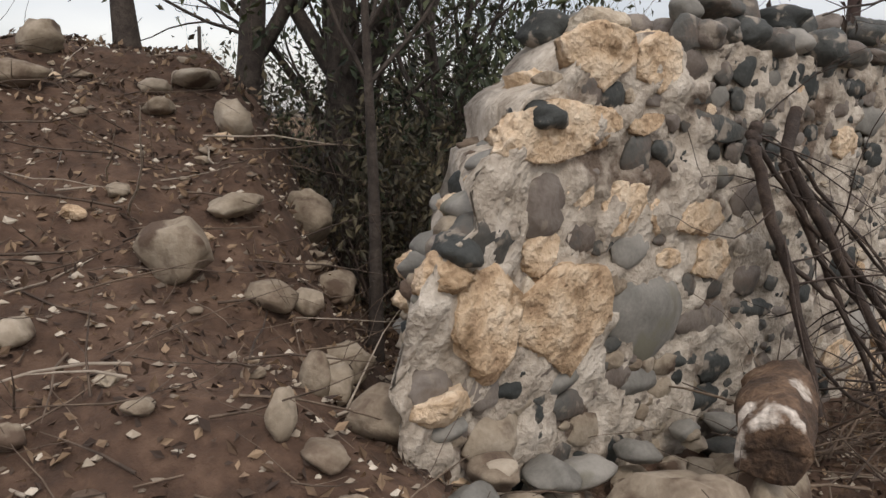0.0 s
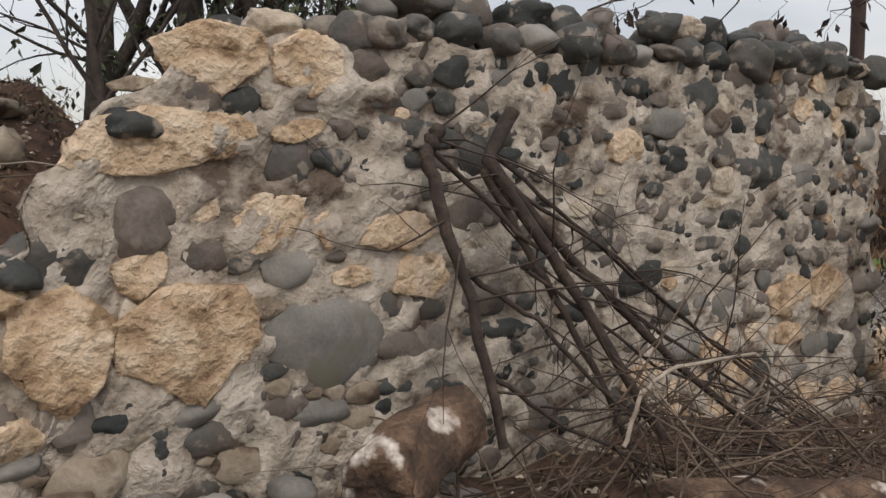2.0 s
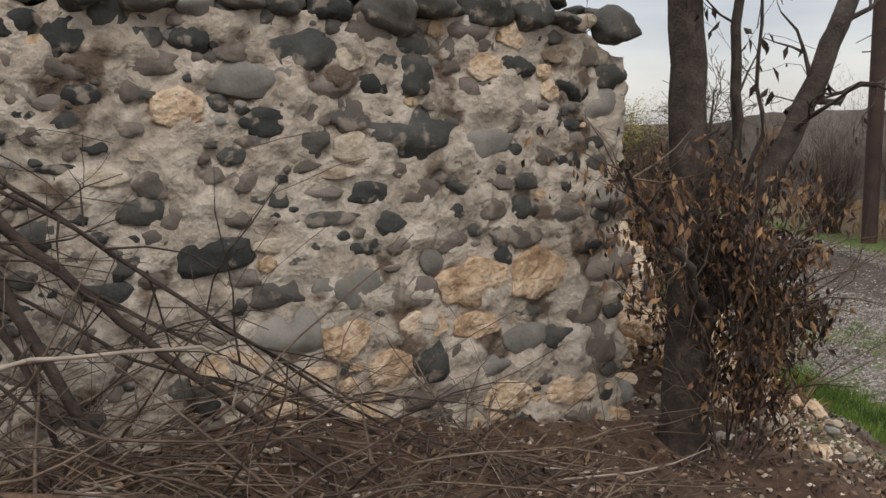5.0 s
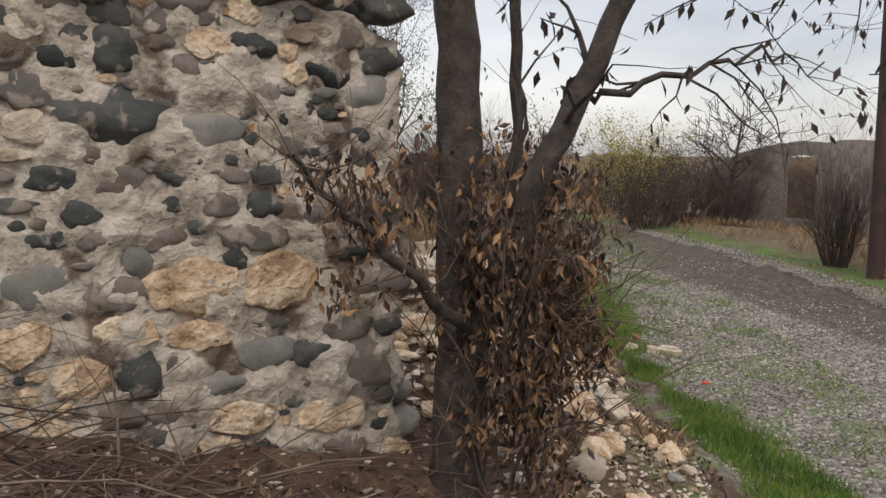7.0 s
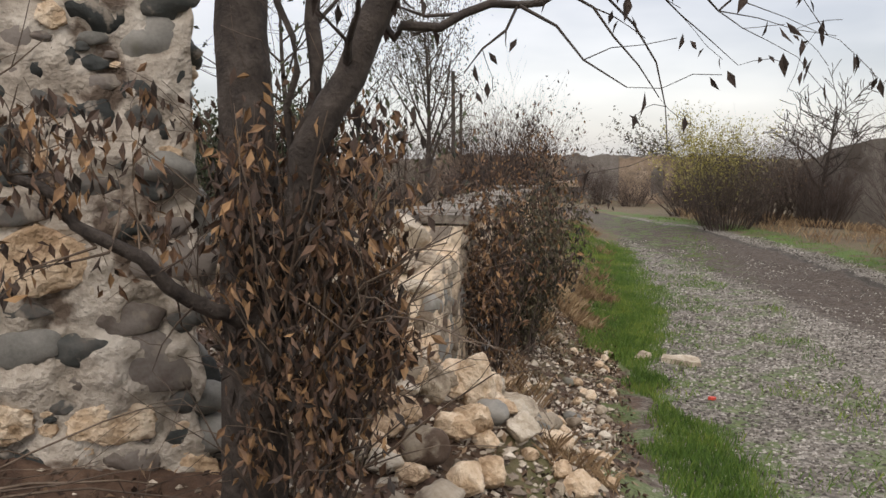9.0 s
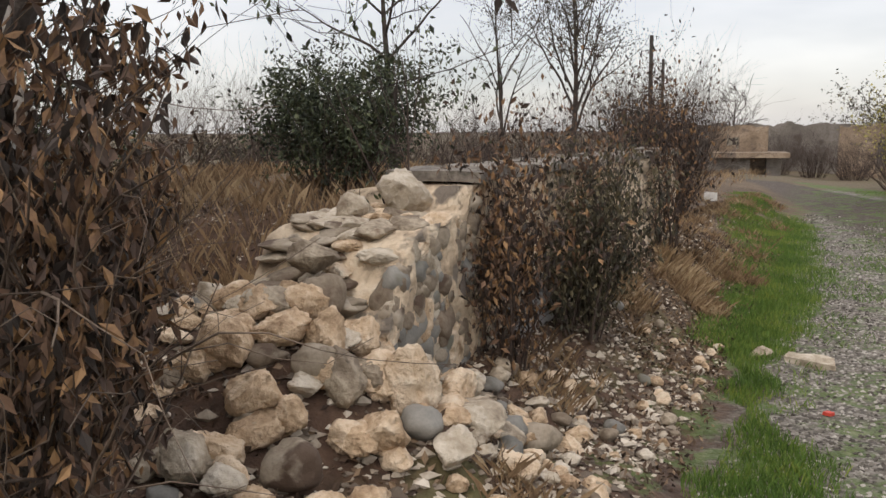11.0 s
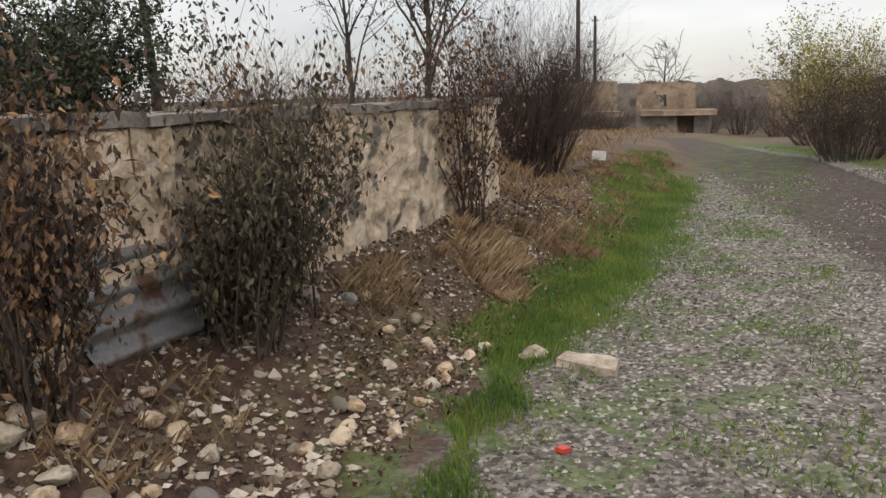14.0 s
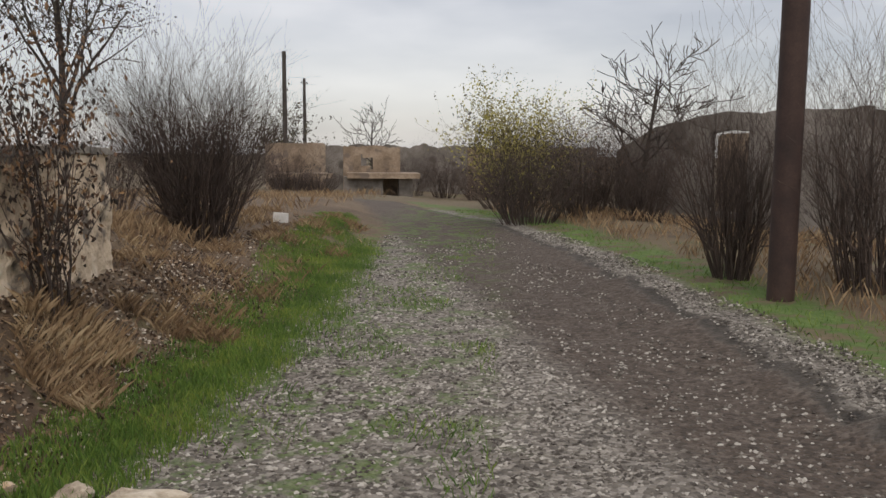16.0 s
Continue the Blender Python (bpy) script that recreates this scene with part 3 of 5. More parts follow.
def set_stone(kind, x, z, w, h, proud=0.3, grow=1.12):
    d = min(w, h) * (0.75 if kind in ("lime", "pale") else 0.62)
    y = A_Y + 0.03 + d * (0.5 - proud)
    lean = rng.uniform(-7, 7)
    flip = 180 * rng.randint(0, 1)
    under(new("limestone" if kind in FACED else "cobble", rng.choice(FACED.get(kind) or KINDS[kind])), wall_a, turned(x, y, z, w * grow, d, h * grow, 0, lean, flip))
    taken.append((x, z, w * 0.6, h * 0.6))


for kind, rows in STONES:
    for x, z, w, h in rows:
        set_stone(kind, x, z, w, h, 0.33 if kind == "lime" else 0.3, 1.14 if kind in ("lime", "pale") else 1.32)


def clear(x, z, a, b, gap):
    for X, Z, A, B in taken:
        if ((x - X) / (a + A + gap)) ** 2 + ((z - Z) / (b + B + gap)) ** 2 < 1:
            return False
    return True


# cobbles laid in rough courses between them: packed at the top and the foot, sparser in the middle
for low, high, tries, gap in ((0.12, 0.2, 1200, 0.0), (0.07, 0.12, 2600, 0.004), (0.035, 0.07, 3600, 0.008)):
    for _ in range(tries):
        x, z = rng.uniform(1.45, 5.95), rng.uniform(0.62, 2.68)
        if z > a_top(x) - 0.03 or z < a_base(x) - 0.05 or x < a_left(z) + 0.06 or x > a_right(z):
            continue
        rim = a_top(x) - z < 0.42 and x > 2.75
        foot = z - a_base(x) < 0.5
        w = rng.uniform(low, high)
        if w > 0.15 and not (rim or foot):
            continue
        if not (rim or foot) and rng.random() < (0.1 if x > 3 else 0.3):
            continue
        h = w * rng.uniform(0.55, 0.85)
        if clear(x, z, w / 2, h / 2, gap if not (rim or foot) else -0.012):
            k = rng.random()
            kind = "dark" if k < 0.8 else "grey" if k < 0.88 else "pale" if k < 0.94 else "lime"
            if foot and x > 4.2 and k > 0.55:
                kind = "lime"
            if foot and x < 4.2 and k > 0.62:
                kind = "buff"
            set_stone(kind, x, z, w, h, rng.uniform(0.16, 0.34), 1.2 if kind in ("lime", "pale") else 1.25)

# loose capping of two courses of cobbles
for row, (y_off, z_off) in enumerate(((0.05, 0.03), (0.28, 0.05), (0.48, 0.03), (0.16, 0.13))):
    x = (2.62, 2.3, 2.25, 2.7)[row]
    while x < 5.93:
        w = rng.uniform(0.13, 0.27)
        h = w * rng.uniform(0.5, 0.72)
        kind = "dark" if rng.random() < 0.84 else "grey" if rng.random() < 0.7 else "pale"
        if row < 3 or rng.random() < 0.62:
            piece(kind, wall_a, turned(x + w / 2, A_Y + y_off + rng.uniform(-.03, .03), a_top(x) + z_off + rng.uniform(-.02, .03), w * 1.1, w * rng.uniform(.7, 1), h * 1.1, rng.uniform(-10, 10), rng.uniform(-16, 16), rng.uniform(-30, 30)))
        x += w * 0.93
# stones of the broken left end and of the right-hand quoin
for i in range(80):
    z = 1.2 + 1.3 * i / 80
    w = rng.uniform(0.09, 0.22)
    kind = rng.choice(["buff", "dark", "buff", "lime", "grey"])
    piece(kind, wall_a, turned(a_left(z) + 0.08 + (0.42 / 0.55) * (i * 0.37 % 0.5), A_Y + 0.05 + i * 0.37 % 0.5, z, w, w * 1.1, w * 0.65, rng.uniform(-15, 15), rng.uniform(-15, 15), rng.uniform(0, 180)))
for i in range(30):
    z = 0.7 + 1.9 * i / 30
    w = rng.uniform(0.14, 0.26)
    piece(rng.choice(["dark", "dark", "grey", "lime"]), wall_a, turned(a_right(z) - 0.04, A_Y + rng.uniform(0.06, 0.52), z, w * .9, w * 1.1, w * 0.7, rng.uniform(-10, 10), rng.uniform(-10, 10), rng.uniform(0, 180)))


# ---------------------------------------------------------------- plants and wood: tubes, leaves, blades
def tubes(strands, sides=5):
    """strands: lists of (point, radius). Returns vertices and quads of tapered tubes."""
    verts, faces = [], []
    for s in strands:
        base = len(verts)
        for k, (p, r) in enumerate(s):
            a = Vector(s[max(k - 1, 0)][0])
            c = Vector(s[min(k + 1, len(s) - 1)][0])
            d = (c - a)
            d = d.normalized() if d.length > 1e-6 else Vector((0, 0, 1))
            e = d.orthogonal().normalized() if abs(d.z) > 0.99 else d.cross(Vector((0, 0, 1))).normalized()
            f = d.cross(e)
            for q in range(sides):
                w = 2 * math.pi * q / sides
                verts.append(Vector(p) + (e * math.cos(w) + f * math.sin(w)) * r)
        for k in range(len(s) - 1):
            for q in range(sides):
                a, b = base + k * sides + q, base + k * sides + (q + 1) % sides
                faces.append((a, b, b + sides, a + sides))
    return verts, faces


def wood(name, strands, mat, parent=None, sides=5, label=""):
    v, f = tubes(strands, sides)
    ob = new(name, fast_mesh(name, v, f, mat, True))
    return under(ob, parent, None, label) if parent else ob


def grow(rnd, p, d, length, r, depth, strands, tips, bend=0.25, up=0.1, kids=3, split=0.5, r_min=0.0012):
    """A branch that wanders, and its own branches."""
    pts, n = [(p.copy(), r)], max(3, int(length / 0.12)) if length < 2 else 12
    q = p.copy()
    d = d.normalized()
    for k in range(n):
        d = (d + Vector((rnd.gauss(0, 1), rnd.gauss(0, 1), rnd.gauss(0, 1))) * bend / math.sqrt(n) + Vector((0, 0, up / n))).normalized()
        q = q + d * length / n
        pts.append((q.copy(), max(r * (1 - 0.72 * (k + 1) / n), r_min)))
    strands.append(pts)
    if depth == 0:
        tips.extend((a, d) for a, _ in pts[len(pts) // 3:])
        return
    for _ in range(kids):
        k = rnd.randint(max(1, n // 4), n)
        a, ra = pts[k]
        e = Vector((rnd.gauss(0, 1), rnd.gauss(0, 1), rnd.gauss(0, 1) * 0.7)).normalized()
        grow(rnd, a, (d * (1 - split) + e * split), length * rnd.uniform(0.4, 0.7), ra * 0.62, depth - 1, strands, tips, bend, up, kids, split, r_min)


def leaf_mesh(name, rnd, places, size, mat, hang=0.6, slim=0.45):
    """Folded pointed leaves at the given places."""
    n = len(places)
    P = np.array([tuple(p) for p in places], float)
    g = np.random.RandomState(rnd.randint(0, 99999))
    d = g.normal(size=(n, 3))
    d[:, 2] -= hang * 2.2
    d /= np.linalg.norm(d, axis=1)[:, None]
    e = np.cross(d, g.normal(size=(n, 3)))
    e /= np.linalg.norm(e, axis=1)[:, None]
    f = np.cross(d, e)
    s = size * g.uniform(0.55, 1.25, size=(n, 1))
    v = np.stack([P, P + d * s * 0.45 + e * s * slim / 2 + f * s * 0.1, P + d * s, P + d * s * 0.45 - e * s * slim / 2 + f * s * 0.1], 1).reshape(-1, 3)
    b = np.arange(n)[:, None] * 4
    faces = np.concatenate([b + [0, 1, 2], b + [0, 2, 3]])
    return fast_mesh(name, v, faces, mat)


def leaves(rnd, tips, count, size, mat, parent, jitter=0.06, hang=0.6, slim=0.45, name="foliage", label=""):
    pts = [tips[rnd.randrange(len(tips))][0] + Vector((rnd.gauss(0, jitter), rnd.gauss(0, jitter), rnd.gauss(0, jitter))) for _ in range(count)]
    return under(new(name, leaf_mesh(name, rnd, pts, size, mat, hang, slim)), parent, None, label)


def bush(name, label, x, y, h, wide, stems, seed, leaf=None, count=0, size=0.05, base=0.12, stem_r=0.011, kids=4, depth=2, mat=None, hang=0.5, lean=(0, 0), z0=None, full=False):
    rnd = random.Random(seed)
    top = tagged(new(name), label, "bush")
    top.location = (x, y, gz(x, y) - 0.04 if z0 is None else z0)
    strands, tips = [], []
    for _ in range(stems):
        a, k = rnd.uniform(0, 2 * math.pi), math.sqrt(rnd.random())
        d = Vector((math.cos(a) * k * wide / h + lean[0], math.sin(a) * k * wide / h + lean[1], 1))
        if name == "bare_bush" and strands:
            wood("stem", strands, mat or M_STEM, top, 3)
            strands = []
        grow(rnd, Vector((math.cos(a) * base * k, math.sin(a) * base * k, 0)), d, h * rnd.uniform(0.62, 1.0), stem_r * rnd.uniform(0.6, 1.2), depth, strands, tips, 0.22, 0.25, kids, 0.42)
    last = wood("stem" if name == "bare_bush" else "branchwork", strands, mat or M_STEM, top, 3)
    if name != "bare_bush":
        tagged(last, kind="stuff")
    if full:
        tips = [(p, None) for s in strands for p, _ in s if p.z > 0.12 * h]
    if leaf:
        leaves(rnd, tips, count, size, leaf, top, 0.05, hang)
    return top


def tree(name, label, x, y, h, r, seed, leaf=None, count=0, size=0.06, limbs=7, spread_=0.55, clear_h=0.35, depth=2, lean=(0, 0), kids=4, z0=None, hang=0.6, r_min=0.0025):
    rnd = random.Random(seed)
    top = tagged(new(name), label, "tree")
    top.location = (x, y, gz(x, y) - 0.06 if z0 is None else z0)
    trunk, p = [], Vector((0, 0, 0))
    for k in range(13):
        t = k / 12
        trunk.append((Vector((lean[0] * t * h + 0.04 * h * math.sin(t * 4 + seed) * 0.4, lean[1] * t * h, t * h * 0.85)), r * (1.25 - 0.3 * min(t * 8, 1)) * (1 - 0.8 * t)))
    wood("trunk", [trunk], M_BARK, top, 8)
    strands, tips = [], []
    for i in range(limbs):
        t = clear_h + (1 - clear_h) * (i + rnd.random()) / limbs
        a = i * 2.4 + rnd.uniform(-.4, .4)
        b, rb = trunk[min(12, int(t * 12))]
        d = Vector((math.cos(a) * spread_, math.sin(a) * spread_, 0.7))
        grow(rnd, b.copy(), d, h * 0.42 * (1.2 - 0.5 * t), max(rb * 0.6, 0.008), depth, strands, tips, 0.3, 0.25, kids, 0.5, r_min)
    tagged(wood("branchwork", strands, M_BARK, top, 4), kind="stuff")
    if leaf:
        leaves(rnd, tips, count, size, leaf, top, 0.09, hang)
    return top


def blades(name, pts, height, width, mat, seed, lean=0.35):
    g = np.random.RandomState(seed)
    P = np.asarray(pts, float)
    n = len(P)
    a = g.uniform(0, 2 * np.pi, n)
    h = height * g.uniform(0.5, 1.3, n)
    side = np.stack([np.cos(a), np.sin(a), np.zeros(n)], 1) * width / 2
    b = g.uniform(0, 2 * np.pi, n)
    tip = np.stack([np.cos(b) * lean * h * g.uniform(0.3, 1.6, n), np.sin(b) * lean * h * g.uniform(0.3, 1.6, n), h], 1)
    v = np.stack([P - side, P + side, P + tip * [0.4, 0.4, 0.6] + side * 0.7, P + tip], 1).reshape(-1, 3)
    k = np.arange(n)[:, None] * 4
    return fast_mesh(name, v, np.concatenate([k + [0, 1, 2], k + [0, 2, 3]]), mat)


# ---------------------------------------------------------------- the lower wall beside the road
wall_b = tagged(new("wall_roadside"), "low ruined plastered stone wall with a weathered coping", "wall", kind="structure")
B_LEN = 6.4


def b_top(v):
    return float(np.interp(v, [-0.34, -0.22, -0.08, 0.05, 0.6, 0.66, 6.5], [0.82, 1.0, 1.2, 1.28, 1.32, 1.44, 1.45]))


def b_corner(a, b, s):
    v = -0.34 + a * (B_LEN + 0.34)
    z = -0.1 + b * (b_top(v) + 0.1)
    w = 0.5 if v > 0.66 else 0.75
    u = -s * w + (1 - 2 * s) * (0.04 * noise.noise(Vector((v * 4, z * 4, 1))) + 0.025 * noise.noise(Vector((v * 12, z * 12, 5))) + 0.012 * noise.noise(Vector((v * 30, z * 30, 5))))
    if a == 0:
        v += 0.2 * (b - 0.4) + 0.1 * noise.noise(Vector((z * 8, s * 3, 2)))
    v += 0.03 * noise.noise(Vector((z * 6, a * 40, s * 4)))
    x, y = xy(u, v)
    return x, y, z + 0.03 * b * noise.noise(Vector((v * 7, s * 3, 7)))


under(new("plaster", sheet("plaster", 240, 56, b_corner, M_PLASTER)), wall_b, None, "flaking cream plaster over rubble stone")
B_TURN = math.degrees(math.atan2(WD[1], WD[0]))


def on_b(kind, v, z, w, h, proud=0.3, d=None):
    d = d or min(w, h) * 0.8
    x, y = xy(-d * (0.5 - proud), v)
    under(new("limestone" if kind in FACED else "cobble", rng.choice(FACED.get(kind) or KINDS[kind])), wall_b, turned(x, y, z, w * 1.15, d, h * 1.15, 0, rng.uniform(-8, 8), B_TURN))


B_STONES = [("lime", 0.42, .62, .2, .3), ("lime", .68, .66, .24, .34), ("pale", .18, 1.0, .14, .16), ("dark", .5, .95, .15, .15), ("lime", .05, .85, .2, .22),
            ("buff", .3, .8, .2, .2), ("pale", .62, 1.02, .1, .22), ("buff", .85, .9, .18, .2), ("dark", -.05, .62, .22, .18), ("pale", .9, .6, .2, .24), ("lime", 1.05, .72, .2, .28),
            ("buff", 1.2, 1.0, .2, .16), ("dark", 1.1, .9, .12, .1), ("pale", 1.35, .75, .14, .22), ("pale", 2.4, .8, .13, .2), ("buff", 2.7, .55, .2, .2), ("grey", 3.1, .9, .14, .14), ("pale", 3.6, .6, .14, .16)]
for row in B_STONES:
    on_b(*row, proud=0.27)
for i in range(290):
    v_ = rng.uniform(-0.3, 1.3)
    z_ = rng.uniform(0.45, b_top(v_) - 0.06)
    w = rng.uniform(0.08, 0.2)
    on_b(rng.choice(["buff", "pale", "lime", "buff", "pale", "buff", "grey", "lime"]), v_, z_, w, w * rng.uniform(.6, 1.2), proud=0.2)


def block(name, sx, sy, sz, mat, parent, m, label="", bevel=0.012, rough=0.01, seed=0):
    bm = bmesh.new()
    bmesh.ops.create_cube(bm, size=1)
    bmesh.ops.scale(bm, vec=(sx, sy, sz), verts=bm.verts)
    bmesh.ops.subdivide_edges(bm, edges=bm.edges[:], cuts=3, use_grid_fill=True)
    for p in bm.verts:
        for k in range(3):
            p.co[k] *= 1 - bevel
        p.co += Vector((noise.noise(p.co * 7 + Vector((seed, 0, 0))), noise.noise(p.co * 7 + Vector((0, seed, 9))), noise.noise(p.co * 7 + Vector((4, 0, seed))))) * rough
    ob = part(name, bm, mat, parent, label) if parent else new(name, None)
    if not parent:
        bpy.data.objects.remove(ob)
        me = bpy.data.meshes.new(name)
        bm.to_mesh(me)
        bm.free()
        me.materials.append(mat)
        ob = new(name, me)
    ob.matrix_basis = m
    return ob


for i, (v, w) in enumerate(((1.1, .2), (1.34, .25), (1.61, .24), (3.12, .3), (3.44, .2), (2.9, .12))):
    x, y = xy(-0.06, v)
    block("limestone_block", w, 0.17, 0.2, M_LIME, wall_b, pose(x, y, 1.35, 0, 0, B_TURN), rough=0.02, seed=i)
v = 0.68
i = 0
while v < B_LEN - 0.15:
    w = min(rng.uniform(0.3, 0.6), B_LEN - v + 0.02)
    x, y = xy(-0.25, v + w / 2)
    block("coping_slab", w - 0.015, 0.58, rng.uniform(0.04, 0.065), M_COPING, wall_b, pose(x, y, 1.475 + rng.uniform(-.012, .016), rng.uniform(-1.5, 1.5), rng.uniform(-1.5, 1.5), B_TURN), rough=0.02, seed=i + 20)
    v += w
    i += 1
# flat stones left on the broken, lower length
for i in range(60):
    v_, u_ = rng.uniform(-0.25, 0.62), rng.uniform(-0.7, -0.05)
    x, y = xy(u_, v_)
    w = rng.uniform(0.1, 0.26)
    piece(rng.choice(["buff", "pale", "buff", "lime", "pale"]), wall_b, turned(x, y, b_top(v_) + 0.0, w, w * .8, w * .35, rng.uniform(-12, 12), rng.uniform(-12, 12), rng.uniform(0, 180)))
tin = tagged(new("corrugated_sheet"), "rusty galvanised corrugated sheet closing a low gap in the wall", "sheet metal")
verts, faces = [], []
for i in range(2):
    for j in range(61):
        t = j / 60
        for d in (0, 0.003):
            x, y = xy(0.05 + 0.022 * math.sin(t * 2 * math.pi * 3.5) + d - 0.05 * t, 1.12 + 0.68 * i)
            verts.append((x, y, 0.5 + 0.46 * t))
for j in range(60):
    a, b = j * 2, 122 + j * 2
    faces += [(a, b, b + 2, a + 2), (a + 1, a + 3, b + 3, b + 1)]
under(new("sheet", mesh_from("sheet", verts, faces, M_TIN)), tin)

# ---------------------------------------------------------------- the tree and shrub at the wall's corner
corner_tree = tagged(new("tree_at_corner"), "bare dark-barked tree with forked limbs beside the rubble wall", "tree")
T0 = Vector((6.16, 1.44, gz(6.16, 1.44) - 0.08))
corner_tree.location = T0


def limb(points, r0, r1, rnd, amount=0.02):
    """A crooked limb through a few points, given from the tree's foot."""
    out, n = [], len(points) - 1
    for k in range(n * 6 + 1):
        t = k / 6
        i = min(int(t), n - 1)
        a, b = Vector(points[i]), Vector(points[i + 1])
        q = a.lerp(b, t - i) + Vector((rnd.gauss(0, 1), rnd.gauss(0, 1), rnd.gauss(0, 1))) * amount * min(1, k)
        out.append((q, r0 + (r1 - r0) * k / (n * 6)))
    return out


rt = random.Random(21)
wood("trunk", [limb([(0, 0, 0), (0.01, -0.02, 0.7), (0.0, 0, 1.6), (-0.03, 0.03, 2.6), (0.05, 0.1, 4.2)], 0.125, 0.06, rt, 0.006)], M_BARK, corner_tree, 10)
FORKS = [([(0.02, -0.05, 0.6), (0.16, -0.3, 1.35), (0.5, -0.42, 2.1), (1.0, -0.45, 2.9), (1.5, -.3, 3.8)], 0.062, 0.03),
         ([(0.05, -0.1, 0.7), (0.2, -0.1, 1.5), (0.24, -0.06, 2.4), (0.3, 0, 3.4)], 0.035, 0.015),
         ([(0.1, -0.1, 0.9), (0.12, -.3, 1.6), (0.0, -.35, 2.3)], 0.016, 0.006),
         ([(0.0, -.1, 0.75), (-0.3, -0.35, 1.0), (-0.6, -0.45, 1.25), (-.85, -.5, 1.5)], 0.03, 0.008)]
for pts, a, b in FORKS:
    wood("limb", [limb(pts, a, b, rt, 0.012)], M_BARK, corner_tree, 7)
strands, tips = [], []
TWIGS = [((0.75, -0.44, 2.5), (1.6, -0.5, 2.35), (2.4, -.3, 2.55), (3.2, 0, 2.4)), ((1.0, -0.45, 2.9), (1.9, -0.2, 2.8), (2.7, 0.2, 2.7), (3.3, .5, 2.25)),
         ((0.6, -0.42, 2.3), (0.9, -0.9, 2.3), (1.2, -1.2, 2.15)), ((0.3, -.3, 1.7), (0.7, -.4, 1.8), (1.25, -0.35, 1.95), (1.7, -.3, 1.9)),
         ((0, 0, 2.4), (-0.8, -0.1, 2.6), (-1.7, 0.2, 2.5), (-2.4, .3, 2.3)), ((0, 0, 2.7), (-.6, .5, 2.75), (-1.3, .9, 2.6))]
for pts in TWIGS:
    main = limb(pts, 0.018, 0.004, rt, 0.025)
    strands.append(main)
    for q, r in main[5::2]:
        for _ in range(2):
            grow(rt, q, Vector((rt.gauss(0, 1), rt.gauss(0, 1), rt.gauss(-.2, .6))), rt.uniform(0.25, 0.6), r * 0.5, 1, strands, tips, 0.4, -0.1, 2, 0.6)
for pts, a, b in FORKS[:3]:
    for q, r in limb(pts, a, b, rt, 0.01)[8::2]:
        grow(rt, q, Vector((rt.gauss(0, 1), rt.gauss(0, .7), rt.uniform(.2, 1))), rt.uniform(0.3, 0.8), r * 0.3, 1, strands, tips, 0.3, 0.1, 2, 0.5)
tagged(wood("twigwork", strands, M_BARK, corner_tree, 4), kind="stuff")
leaves(rt, tips, 420, 0.07, M_BRANCH, corner_tree, 0.02, 1.2, 0.4, "hanging_leaves", "a few dark withered hanging leaves")

ivy = tagged(new("withered_climber"), "withered brown-leaved climber wrapped round the tree at the wall's corner", "shrub")
ivy.location = T0
strands, tips = [], []
for i in range(80):
    a = rt.uniform(0, 6.28)
    p = Vector((0.15 + 0.1 * math.cos(a), -0.16 + 0.1 * math.sin(a), rt.uniform(0.0, 0.9)))
    grow(rt, p, Vector((math.cos(a) * 0.3 + 0.08, math.sin(a) * 0.3 - 0.08, 1.0)), rt.uniform(0.45, 0.85), 0.007, 1, strands, tips, 0.45, -0.15, 3, 0.36)
for q, r in limb(FORKS[3][0], .03, .008, rt, 0.01)[4:]:
    for _ in range(2):
        grow(rt, q, Vector((rt.gauss(-.2, .5), rt.gauss(0, .4), rt.gauss(.5, .5))), rt.uniform(0.2, 0.4), 0.005, 1, strands, tips, 0.4, 0, 2, 0.5)
tagged(wood("branchwork", strands, M_TWIG, ivy, 3), kind="stuff")
leaves(rt, [t for t in tips if t[0].z < 1.6 and t[0].x < 0.36 + 0.12 * t[0].z and t[0].y > -0.5 and (t[0].x > -0.06 or (t[0].z > 0.95 and rt.random() < 0.3))], 5600, 0.055, M_DEADLEAF, ivy, 0.04, 0.9, 0.42)

